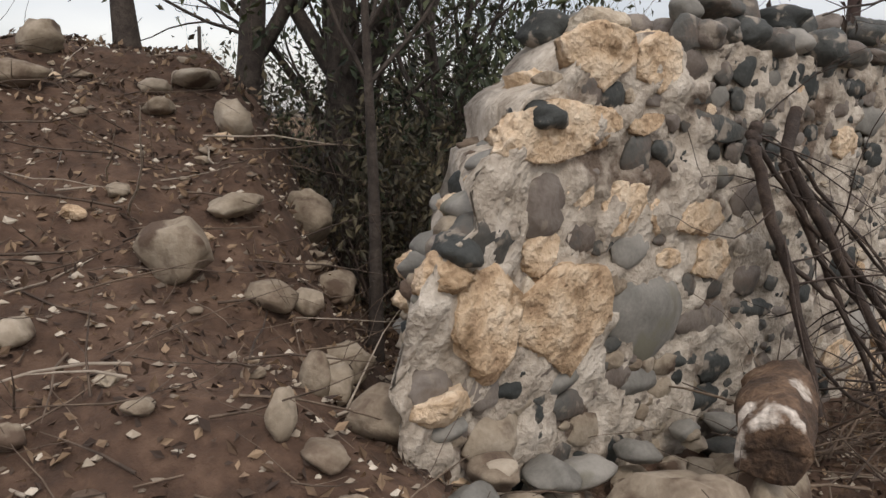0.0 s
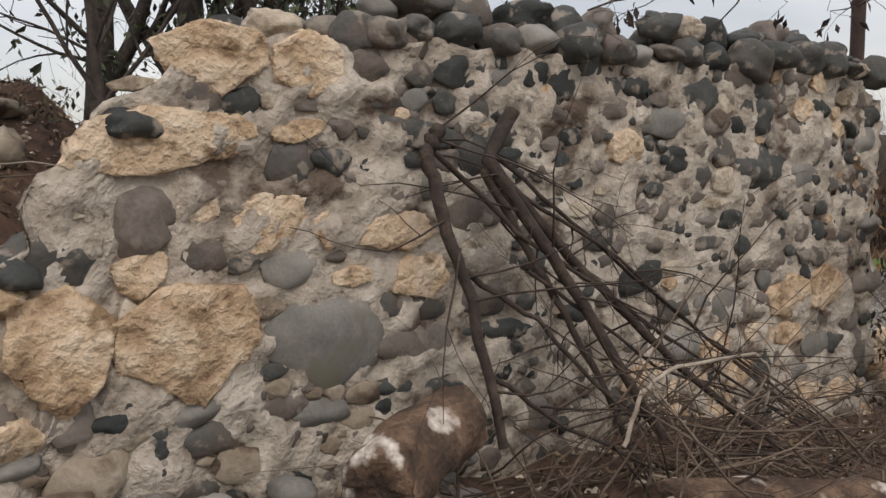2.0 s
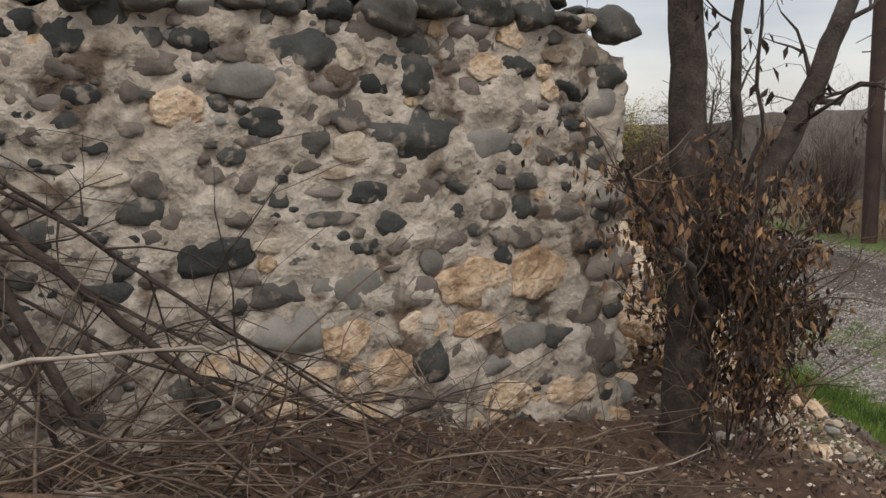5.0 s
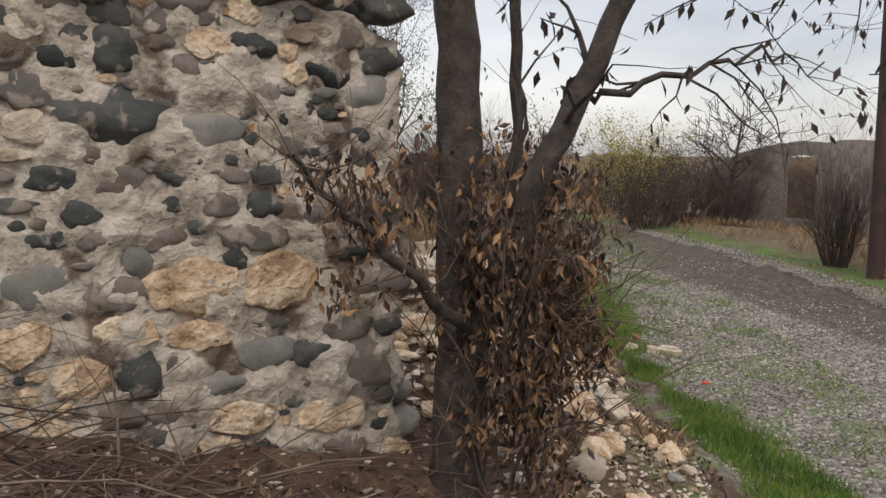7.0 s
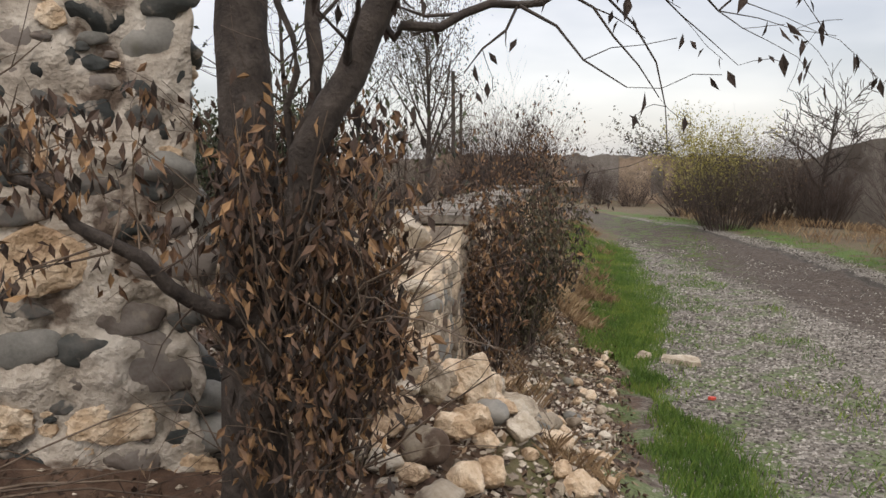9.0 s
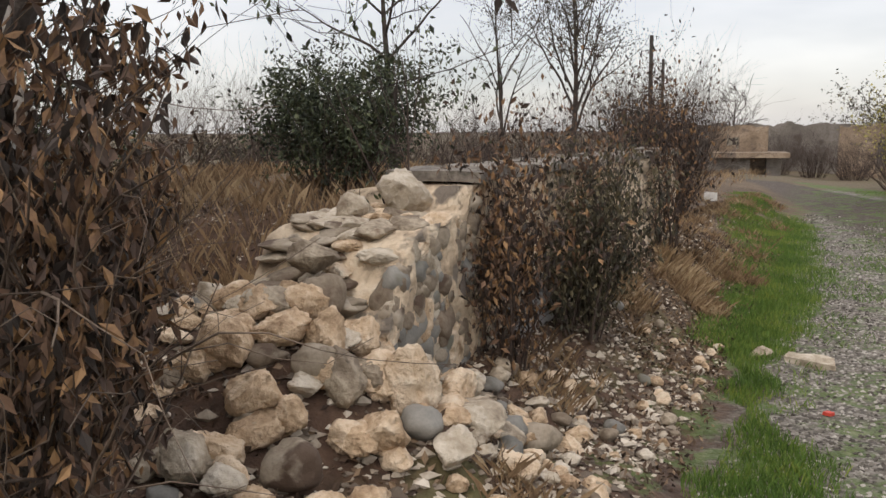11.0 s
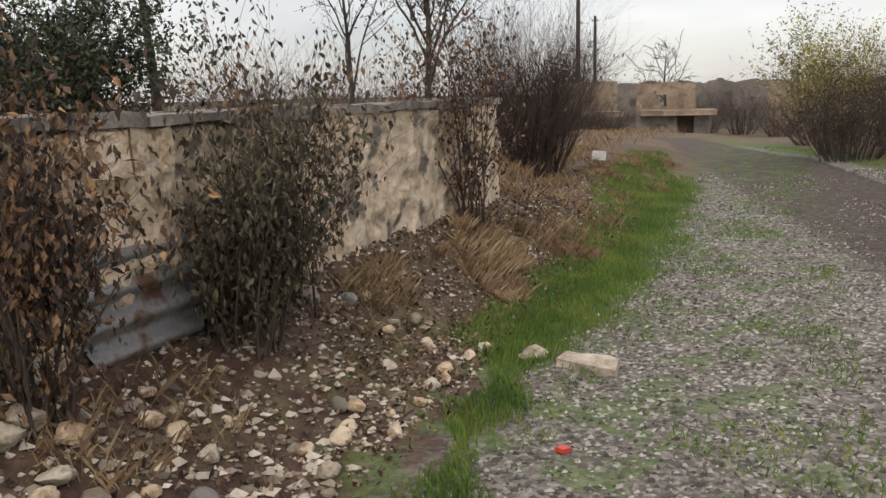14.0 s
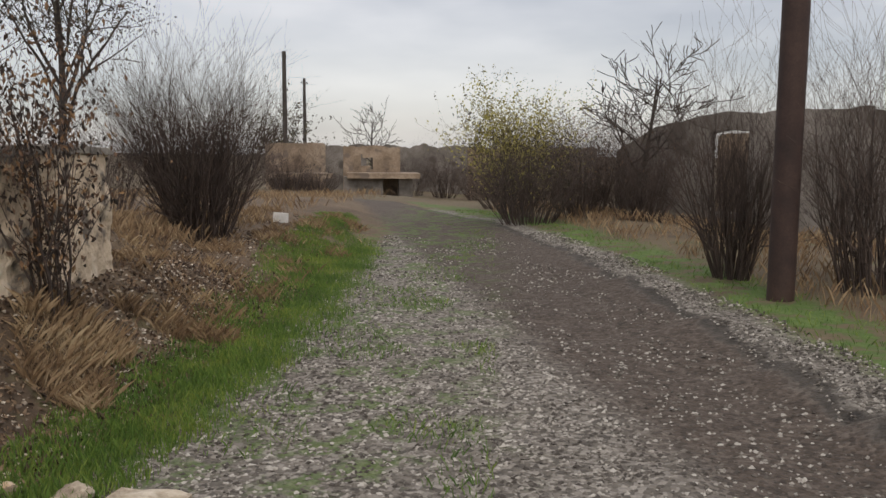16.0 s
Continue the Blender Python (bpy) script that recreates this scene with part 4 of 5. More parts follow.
# ---------------------------------------------------------------- dead brush leaning on the wall
brush = tagged(new("dead_branches"), "dead forked branches leaning against the rubble wall", "branches")
rb = random.Random(5)
BRANCHES = [([(2.72, 1.5, 2.30), (2.74, 1.42, 2.05), (2.77, 1.33, 1.8), (2.79, 1.22, 1.4)], 0.026, 0.018),
            ([(2.71, 1.51, 2.27), (2.75, 1.52, 2.32), (2.80, 1.54, 2.37)], 0.026, 0.03),
            ([(3.14, 1.57, 2.43), (2.98, 1.52, 2.27), (3.2, 1.38, 1.88), (3.46, 1.15, 1.3)], 0.03, 0.02),
            ([(2.99, 1.52, 2.27), (3.35, 1.42, 1.85), (3.7, 1.3, 1.5), (4.2, 1.1, 1.05)], 0.024, 0.014),
            ([(2.75, 1.5, 2.3), (3.05, 1.45, 2.03), (3.5, 1.36, 1.72), (4.4, 1.2, 1.12)], 0.012, 0.006),
            ([(3.02, 1.5, 2.2), (3.5, 1.4, 1.9), (3.9, 1.3, 1.55), (4.7, 1.1, 1.0)], 0.009, 0.004),
            ([(2.75, 1.4, 1.95), (3.0, 1.3, 1.75), (3.35, 1.15, 1.35)], 0.012, 0.007),
            ([(2.96, 1.52, 2.24), (3.15, 1.42, 1.86), (3.3, 1.3, 1.5), (3.38, 1.2, 1.2)], 0.017, 0.011),
            ([(3.0, 1.53, 2.3), (3.4, 1.45, 1.98), (3.95, 1.3, 1.52), (4.5, 1.15, 1.08)], 0.010, 0.006),
            ([(2.8, 1.3, 1.62), (3.0, 1.25, 1.45), (3.4, 1.1, 1.2)], 0.01, 0.006),
            ([(3.05, 1.4, 1.9), (3.6, 1.3, 1.5), (4.3, 1.15, 1.2), (5.0, 1.0, 0.9)], 0.008, 0.004)]
for pts, a, b in BRANCHES:
    wood("branch", [limb(pts, a * 0.9, b * 0.85, rb, 0.0035)], M_BRANCH, brush, 8)
strands, tips = [], []
for pts, a, b in BRANCHES:
    for q, r in limb(pts, a, b, rb, 0.01)[5::2]:
        grow(rb, q, Vector((rb.gauss(.5, .7), rb.gauss(-.2, .4), rb.gauss(-.3, .5))), rb.uniform(0.2, 0.7), 0.0045, 1, strands, tips, 0.35, -0.2, 2, 0.5)
        wood("twig", strands, M_BRANCH, brush, 4)
        strands = []
heap = tagged(new("brushwood_heap"), "tangled heap of dry twigs at the foot of the wall", "twigs")
strands, tips = [], []
for i in range(330):
    x, y = rb.uniform(2.6, 5.3), rb.uniform(0.55, 1.5)
    z = gz(x, y) + abs(rb.gauss(0, 0.12)) * (1.2 if x < 4.4 else 0.5)
    grow(rb, Vector((x, y, z)), Vector((rb.gauss(.4, 1), rb.gauss(0, .6), rb.gauss(0.12, .3))), rb.uniform(0.3, 0.9), rb.uniform(0.003, 0.007), 1, strands, tips, 0.3, -0.25, 1, 0.5)
tagged(wood("twigwork", strands, M_TWIG, heap, 4), kind="stuff")
hoop = limb([(3.02, .95, 1.43), (3.1, .95, 1.58), (3.3, .98, 1.62), (3.75, 1.0, 1.58), (3.85, 1.0, 1.5), (3.84, 1.0, 1.38)], 0.008, 0.005, rb, 0.003)
wood("bleached_stick", [hoop], M_PALE_TWIG, heap, 6, "bent bleached stick")


def log(label, a, b, r, seed):
    """A broken log between two points, ragged at its ends."""
    a, b = Vector(a), Vector(b)
    d = (b - a).normalized()
    e = d.orthogonal().normalized()
    f = d.cross(e)
    verts, faces, n, m = [], [], 22, 20
    for i in range(n + 1):
        t = i / n
        for q in range(m):
            w = 2 * math.pi * q / m
            o = Vector((math.cos(w) * 1.2, math.sin(w) * 1.2, t * 3 + seed))
            k = r * (1 + 0.22 * noise.noise(o) + 0.1 * noise.noise(o * 3.1)) * (0.82 if i in (0, n) else 1)
            end = (0.06 * noise.noise(Vector((math.cos(w) * 2, math.sin(w) * 2, seed + 7 * (i > 0))))) if i in (0, 1, n - 1, n) else 0
            verts.append(a.lerp(b, t) + d * end + (e * math.cos(w) + f * math.sin(w)) * k)
    for i in range(n):
        for q in range(m):
            faces.append((i * m + q, i * m + (q + 1) % m, (i + 1) * m + (q + 1) % m, (i + 1) * m + q))
    verts += [a + d * 0.03, b - d * 0.03]
    for q in range(m):
        faces += [(len(verts) - 2, (q + 1) % m, q), (len(verts) - 1, n * m + q, n * m + (q + 1) % m)]
    tagged(new("log", mesh_from("log", verts, faces, M_LOG)), label, "log")


log("short rotten log with white patches of bare wood", (2.25, 1.10, 1.45), (2.68, 1.32, 1.5), 0.115, 3)
log("long fallen rotten log lying under dry twigs", (3.04, 0.83, 1.29), (4.2, 0.62, 1.05), 0.075, 8)


def rock(kind, x, y, w, d, h, label, sink=0.3, az=None, z=None, group="loose stones", ax=0, ay=0):
    ob = new("rock", shape_for(kind))
    ob.matrix_basis = turned(x, y, (gz(x, y) if z is None else z) + h * (0.5 - sink), w, d, h, ax + rng.uniform(-8, 8), ay + rng.uniform(-8, 8), rng.uniform(0, 360) if az is None else az)
    return tagged(ob, label, "stone", group)


rock("buff", 1.93, 1.18, .42, .34, .36, "dark earth-stained boulder against the rubble wall", 0.3)
rock("buff", 3.12, .82, .3, .26, .3, "dark boulder propping the fallen log", 0.15)
rock("buff", 2.42, 1.2, .4, .3, .34, "earth-stained boulder under the short log", 0.25)
rock("grey", 2.02, .72, .2, .16, .12, "smooth pale grey cobble on dark soil")
# ---------------------------------------------------------------- the mound's boulders
MOUND = [(1.2, 2.74, .31, .24), (1.29, 4.5, .26, .2), (1.42, 1.86, .30, .2), (1.56, 3.04, .24, .13), (1.97, 4.26, .32, .14), (2.19, 3.5, .3, .36), (1.54, 1.97, .16, .1), (1.47, 2.26, .2, .13), (1.29, 2.02, .1, .17), (1.7, 2.45, .22, .16), (2.0, 3.0, .24, .16), (1.05, 4.1, .3, .17), (1.66, 3.95, .2, .1), (1.78, 4.3, .18, .1), (0.62, 2.55, .16, .1), (0.5, 2.2, .11, .09),
         (1.45, 2.55, .2, .12), (1.52, 2.3, .16, .1), (1.4, 2.12, .18, .13), (1.62, 2.6, .17, .12), (1.05, 1.8, .1, .17), (1.12, 1.72, .15, .08), (1.9, 3.7, .22, .24)]
for x, y, w, h in MOUND:
    rock("buff", x, y, w, w * .8, h, "buff rounded boulder half sunk in the earth mound", 0.22, group="mound boulders")
for i in range(60):
    x, y = rng.uniform(0.2, 2.2), rng.uniform(1.5, 4.6)
    w = rng.uniform(0.05, 0.13)
    rock(rng.choice(["buff", "buff", "pale", "lime"]), x, y, w, w * .8, w * .5, "small broken stone on the earth mound", 0.25, group="mound stones")
for i in range(40):
    x = rng.uniform(1.45, 2.9)
    y = 1.64 - abs(rng.gauss(0, .13))
    w = rng.uniform(0.09, 0.22)
    rock(rng.choice(["buff", "grey", "dark", "buff"]), x, y, w, w * .8, w * .5, "fallen stone at the foot of the rubble wall", 0.2, z=gz(x, y) + (rng.uniform(0, 0.16) if y > 1.54 else 0), group="fallen stones")

# ---------------------------------------------------------------- rubble between the two walls
count = 0
for i in range(1500):
    u_, v_ = rng.uniform(-1.0, 0.95), rng.uniform(-1.7, 3.6)
    x, y = xy(u_, v_)
    if (u_ < 0.12 and v_ > 0.0) or (x < 6.3 and y > 1.3) or count > 185:
        continue
    near = math.exp(-((v_ + 0.35) / 1.25) ** 2)
    if rng.random() > 0.2 + 0.8 * near * (1.0 - 0.7 * max(0, u_)):
        continue
    big = near * (1 - max(0, min(1, u_ * 1.2)))
    w = rng.uniform(0.06, 0.13) + big * rng.uniform(0.04, 0.24)
    kind = rng.choice(["lime", "pale", "lime", "lime", "buff", "pale", "pale", "lime", "pale", "lime", "lime", "grey"])
    rock(kind, x, y, w, w * rng.uniform(.6, .95), w * rng.uniform(.45, .8), {"lime": "broken tan limestone block in the rubble", "pale": "pale broken stone in the rubble", "buff": "buff stone in the rubble heap", "grey": "smooth grey cobble in the rubble heap"}[kind], 0.2, group="rubble stones")
    count += 1
for x, y, w, h, kind in ((6.95, 2.72, .26, .22, "buff"), (7.3, 2.3, .27, .3, "lime"), (7.55, 2.42, .36, .17, "pale"), (7.2, 2.05, .24, .2, "lime"), (7.02, 1.62, .2, .17, "lime"), (7.85, 2.7, .24, .16, "buff"), (6.98, 2.4, .27, .24, "lime"),
                         (6.7, 2.6, .24, .2, "lime"), (7.45, 2.05, .2, .16, "pale"), (7.7, 2.2, .2, .14, "lime"), (7.12, 2.55, .22, .2, "lime"), (7.72, 2.6, .2, .15, "grey"), (6.62, 2.3, .26, .2, "lime"), (7.5, 2.62, .22, .18, "lime"), (6.75, 2.1, .28, .22, "lime"), (6.9, 1.85, .26, .2, "buff"), (6.55, 1.85, .26, .2, "pale"), (7.15, 1.7, .22, .16, "lime"), (6.85, 1.45, .2, .18, "buff"), (7.6, 1.75, .2, .14, "lime"), (7.05, 2.2, .25, .22, "pale")):
    rock(kind, x, y, w, w * .75, h, "large broken block on the rubble heap", 0.15, group="rubble blocks")
for x, y, z, w, h, kind in ((7.32, 3.55, 1.36, .36, .27, "pale"), (7.05, 3.4, 1.33, .2, .18, "pale"), (7.6, 3.95, 1.47, .26, .14, "buff"), (6.9, 2.85, 1.2, .22, .15, "pale"), (6.75, 2.6, 1.05, .24, .14, "pale"), (7.35, 3.85, 1.4, .2, .15, "buff")):
    rock(kind, x, y, w, w * .8, h, "loose stone resting on the broken wall top", 0.1, z=z - .07, group="wall-top stones")

# ---------------------------------------------------------------- things along the road
rock("pale", 10.04, 5.22, .26, .16, .09, "pale grey stone lying in the grass", 0.2, 20)
slab = tagged(new("stone_slab"), "flat broken tan stone slab on the gravel", "stone")
x, y = 10.33, 5.03
block("slab", .34, .17, .06, M_PALE, slab, pose(x, y, gz(x, y) + .03, 3, 4, -32), rough=0.03, seed=3)
x, y = 13.85, 15.85
white = tagged(new("concrete_block"), "small white concrete block at the grass edge", "block")
block("block", .2, .16, .17, M_WHITE, white, pose(x, y, gz(x, y) + .1, 0, 6, 25), seed=2)
scrap = tagged(new("plastic_scrap"), "scrap of red plastic on the gravel", "litter")
x, y = 9.87, 3.93
block("scrap", .06, .04, .02, M_RED, scrap, pose(x, y, gz(x, y) + .012, 0, 10, 40), rough=0.015, seed=1)

pole = tagged(new("steel_pole"), "thick rusty brown steel pole beside the road", "utility pole")
px, py = 16.4, 7.27
pole.location = (px, py, gz(px, py) - 0.1)
wood("shaft", [[(Vector((0, 0, 0)), 0.128), (Vector((0, 0, 2)), 0.126), (Vector((0, 0, 5)), 0.122), (Vector((0, 0, 9)), 0.118)]], M_RUST, pole, 20)
wood("cross_rod", [[(Vector((-0.2, 0.17, 3.25)), 0.012), (Vector((0.2, -0.17, 3.27)), 0.012)]], M_RUST, pole, 6)


def utility_pole(x, y, h, r, label, arm):
    p = tagged(new("utility_pole"), label, "utility pole")
    p.location = (x, y, gz(x, y) - 0.1)
    wood("shaft", [[(Vector((0, 0, 0)), r), (Vector((0.02, 0, h * .5)), r * .9), (Vector((0, 0, h)), r * .75)]], M_WOODPOLE, p, 10)
    if arm:
        wood("crossarm", [[(Vector((-0.3, -.1, h - .35)), 0.035), (Vector((0.3, .1, h - .35)), 0.035)]], M_WOODPOLE, p, 6)
    for s in (-1, 1):
        wood("insulator", [[(Vector((s * (.22 if arm else .13), s * .07, h - .33)), 0.03), (Vector((s * (.22 if arm else .13), s * .07, h - .2)), 0.02)]], M_WOODPOLE, p, 6)


utility_pole(23.3, 49.4, 7.9, 0.15, "dark wooden utility pole beside the far road", False)
utility_pole(28.6, 63.0, 8.0, 0.14, "far wooden utility pole with a crossarm", True)


# ---------------------------------------------------------------- far ruins
FAR = 1.75


def far(x, y):
    """The plan of the far end of the road, spread out from where the walk ends."""
    return 9.93 + FAR * (x - 9.93), 1.48 + FAR * (y - 1.48)


def far_z(z):
    return 1.485 + FAR * (z - 1.485)


def ruin(label, a, b, h, thick, mat, seed, openings=(), ragged=0.12, base=None, profile=None):
    """A roofless wall from a to b with a broken top; openings: (start, end, sill, head) along it, cut through."""
    a, b = Vector((*a, 0)), Vector((*b, 0))
    d = (b - a)
    length = d.length
    d.normalize()
    nrm = Vector((-d.y, d.x, 0))
    z0 = (gz(a.x, a.y) + gz(b.x, b.y)) / 2 - 0.3 if base is None else base
    nx, nz = max(10, int(length / 0.2)), 14
    bm = bmesh.new()
    xs = sorted({*[length * i / nx for i in range(nx + 1)], *[s for o in openings for s in o[:2]]})
    rows = sorted({*[i / nz for i in range(nz + 1)]})

    def top(s):
        return (float(np.interp(s, *profile)) if profile else h) + ragged * (noise.noise(Vector((s * 0.9, seed, 0))) + 0.5 * noise.noise(Vector((s * 3.1, seed, 4))))
    grid = {}
    for side in (0, 1):
        for i, s in enumerate(xs):
            for j, t in enumerate(rows):
                z = z0 + t * (top(s) - z0)
                p = a + d * s + nrm * (thick * (side - 0.5) + 0.02 * noise.noise(Vector((s * 2, z * 2, seed + side))))
                grid[i, j, side] = bm.verts.new((p.x, p.y, z))

    def hollow(i, j):
        if not (0 <= i < len(xs) - 1 and 0 <= j < len(rows) - 1):
            return True
        s, t = (xs[i] + xs[i + 1]) / 2, z0 + (rows[j] + rows[j + 1]) / 2 * (top(xs[i]) - z0)
        return any(o[0] < s < o[1] and o[2] < t < o[3] for o in openings)
    for i in range(len(xs) - 1):
        for j in range(len(rows) - 1):
            if hollow(i, j):
                continue
            g = [(i, j), (i + 1, j), (i + 1, j + 1), (i, j + 1)]
            bm.faces.new([grid[p[0], p[1], 0] for p in g])
            bm.faces.new([grid[p[0], p[1], 1] for p in reversed(g)])
            for (p, q, di, dj) in ((g[0], g[1], 0, -1), (g[1], g[2], 1, 0), (g[2], g[3], 0, 1), (g[3], g[0], -1, 0)):
                if hollow(i + di, j + dj):
                    bm.faces.new([grid[q[0], q[1], 0], grid[p[0], p[1], 0], grid[p[0], p[1], 1], grid[q[0], q[1], 1]])
    top_ob = tagged(new("ruined_house"), label, "ruin")
    part("wall", bm, mat, top_ob)
    return top_ob


big_ruin = ruin("roofless grey rendered house wall with an empty window", (22.0, 17.0), (24.6, 12.6), 2.38, 0.45, M_RUIN, 3, ((2.05, 2.85, 0.35, 1.95),), 0.1, None, ([0, .5, 1.1, 2, 5.2], [1.55, 1.85, 2.15, 2.36, 2.4]))
part_end = ruin("lower ruined grey house wall", (24.62, 12.55), (28.0, 6.0), 2.1, 0.45, M_RUIN, 9, (), 0.15, None, ([0, 1.5, 4, 7.5], [2.38, 2.3, 2.0, 1.9]))
ruin("ruined tan wall behind the window", (23.9, 15.9), (25.6, 13.4), 1.9, 0.4, M_RUIN_TAN, 5, (), 0.15)
ruin("ruined tan wall standing on a loading platform", far(18.75, 26.5), far(20.4, 25.9), far_z(1.66), 0.5, M_RUIN_TAN, 2, ((0.95, 1.6, far_z(1.0), far_z(1.35)),), 0.14)
ruin("ruined tan rendered wall beyond the road", far(16.9, 28.6), far(18.9, 28.9), far_z(1.75), 0.5, M_RUIN_TAN, 6, (), 0.16)
ruin("long dark ruined wall beyond the road", far(18.4, 32.5), far(30.5, 29.5), far_z(1.72), 0.5, M_RUIN, 7, ((5.6, 6.8, far_z(.6), far_z(1.4)),), 0.25)
ruin("broken tan house corner with a doorway", far(24.2, 28.6), far(26.8, 27.6), far_z(1.66), 0.5, M_RUIN_TAN, 8, ((2.1, 3.0, far_z(0.2), far_z(1.2)),), 0.5)
platform = tagged(new("loading_platform"), "low stone loading platform with an overhanging concrete slab", "platform")
block("slab", 3.85, 2.62, 0.28, M_RUIN_TAN, platform, pose(*far(19.75, 25.7), far_z(0.78), 0, 0, -20), rough=0.03, seed=4)
block("pier", 2.10, 1.75, 1.57, M_RUIN, platform, pose(*far(19.2, 25.95), far_z(0.3), 0, 0, -20), rough=0.05, seed=5)
block("pier", 0.73, 1.40, 1.57, M_RUIN, platform, pose(*far(20.4, 25.5), far_z(0.3), 0, 0, -20), rough=0.05, seed=6)
block("slab", 3.32, 2.10, 0.28, M_RUIN_TAN, platform, pose(*far(17.8, 27.9), far_z(0.72), 0, 0, -10), rough=0.03, seed=8)

# ---------------------------------------------------------------- roadside shrubs
x, y = xy(0.14, 0.78)
bush("withered_shrub", "withered brown-leaved shrub against the low wall", x, y, 0.92, 0.14, 12, 31, M_DEADLEAF, 3200, 0.05, 0.12, hang=0.8, full=True)
x, y = xy(0.2, 2.0)
bush("withered_shrub", "dense olive-brown shrub hanging over the low wall", x, y, 0.88, 0.2, 24, 32, M_OLIVELEAF, 7500, 0.045, 0.16, hang=0.9, full=True)
x, y = xy(0.16, 2.45)
bush("withered_shrub", "withered brown-leaved shrub against the plastered wall", x, y, 1.1, 0.18, 10, 36, M_DEADLEAF, 1700, 0.045, 0.12, hang=0.9, full=True)
bush("sapling", "thin sapling with sparse brown leaves before the low wall", 10.05, 7.4, 1.6, 0.3, 12, 33, M_DEADLEAF, 2800, 0.05, 0.1, stem_r=0.014, hang=0.8, full=True)
x, y = xy(-0.35, 0.75)
bush("sapling", "dark-leaved sapling growing behind the broken wall", x, y, 1.7, 0.3, 4, 34, M_DARKLEAF, 260, 0.055, 0.06, hang=0.9)
bush("bare_bush", "large bare dark-stemmed bush beside the road", 12.1, 13.5, 2.0, 0.85, 110, 35, None, 0, 0, 0.35, 0.015, 6)
bush("bare_bush", "bare upright bush beside the steel pole", 17.0, 8.5, 1.8, 0.62, 80, 37, None, 0, 0, 0.18, 0.012, 4)
bush("bare_bush", "bare bush behind the steel pole", 17.35, 7.0, 1.95, 0.6, 80, 38, None, 0, 0, 0.3, 0.012, 4)
bush("bare_bush", "bare brown bush by the verge", 18.9, 5.6, 2.1, 0.9, 70, 52, None, 0, 0, 0.3, 0.012, 4)
bush("yellow_bush", "tall bush with thin yellow-green leaves", 19.5, 17.4, 2.2, 1.1, 60, 39, M_YELLOWLEAF, 6500, 0.07, 0.3, hang=0.2)
bush("brown_bush", "brown thicket beside the yellow bush", 20.6, 16.5, 1.75, 1.0, 110, 40, M_DEADLEAF, 1800, 0.05, 0.5, hang=0.3)
bush("brown_bush", "olive-brown thicket at the verge", 18.9, 15.9, 1.5, 0.9, 90, 43, M_OLIVELEAF, 1500, 0.06, 0.5, hang=0.3)
bush("brown_bush", "dense brown thicket before the ruined house", 21.5, 15.6, 1.6, 1.0, 110, 41, None, 0, 0.05, 0.5)
tree("bare_tree", "small bare spreading tree before the ruined house", 22.0, 16.3, 3.5, 0.09, 42, None, 0, 0, 11, 0.95, 0.3, 2, (0.06, -0.04), 5, r_min=0.009)
for i, (x, y, h) in enumerate(((16.9, 26.3, 1.3), (18.0, 26.6, .9), (21.5, 27.6, 1.5), (22.6, 27.2, 1.4), (23.4, 26.2, 1.2), (25.5, 26.0, 1.2), (27.0, 25.5, 1.3), (21.8, 21.5, 1.0), (24.8, 22.5, 1.5))):
    x, y = far(x, y) if y > 25 else (x, y)
    bush("scrub_bush", "dark brown scrub before the far ruins", x, y, h * 1.5, 1.5, 70, 60 + i, None, 0, 0, 0.7, 0.018, 4)
tree("bare_tree", "small bare tree behind the far ruins", *far(21.3, 30.5), 5.2, 0.14, 71, None, 0, 0, 9, 0.8, 0.35, 2, r_min=0.012)
bush("green_bush", "distant olive-green tree crown behind the ruins", *far(27.6, 31.5), 4.2, 1.9, 22, 72, M_OLIVELEAF, 1800, 0.22, 0.4, hang=0.1)
bush("green_bush", "distant olive-green bush behind the ruins", *far(18.0, 31.5), 4.0, 1.6, 22, 73, M_OLIVELEAF, 1600, 0.22, 0.4, hang=0.1)

# ---------------------------------------------------------------- growth in the field behind the walls
tree("leafy_tree", "tall half-bare tree with dark drooping leaves", 10.3, 12.9, 4.2, 0.07, 81, M_OLIVELEAF, 6000, 0.05, 14, 0.35, 0.35, 2)
tree("leafy_tree", "thin half-bare tree in the field", 9.2, 13.6, 3.9, 0.05, 82, M_OLIVELEAF, 500, 0.05, 9, 0.4, 0.35, 2)
tree("bare_tree", "bare tree forking low behind the broken wall", 7.3, 8.7, 3.4, 0.055, 83, None, 0, 0, 9, 0.8, 0.5, 2)
bush("green_bush", "dense dark green bush behind the broken wall", 6.75, 7.4, 1.0, 0.62, 40, 84, M_DARKLEAF, 15000, 0.055, 0.3, hang=0.2)
for i, (x, y, h) in enumerate(((5.4, 11.5, 1.3), (4.2, 12.0, 1.3), (2.0, 13.5, 1.5), (1.2, 12.0, 1.5), (7.9, 12.5, 1.1), (8.8, 14.5, 1.2), (11.2, 17.5, 1.6), (9.8, 17.5, 1.4), (7.0, 16.0, 1.3), (8.6, 10.0, .8), (9.5, 11.2, .8), (13.6, 19.0, 1.3))):
    bush("bare_bush", "bare grey-brown bush in the overgrown field", x, y, h, 1.0, 44, 100 + i, None, 0, 0, 0.4, 0.01, 4)
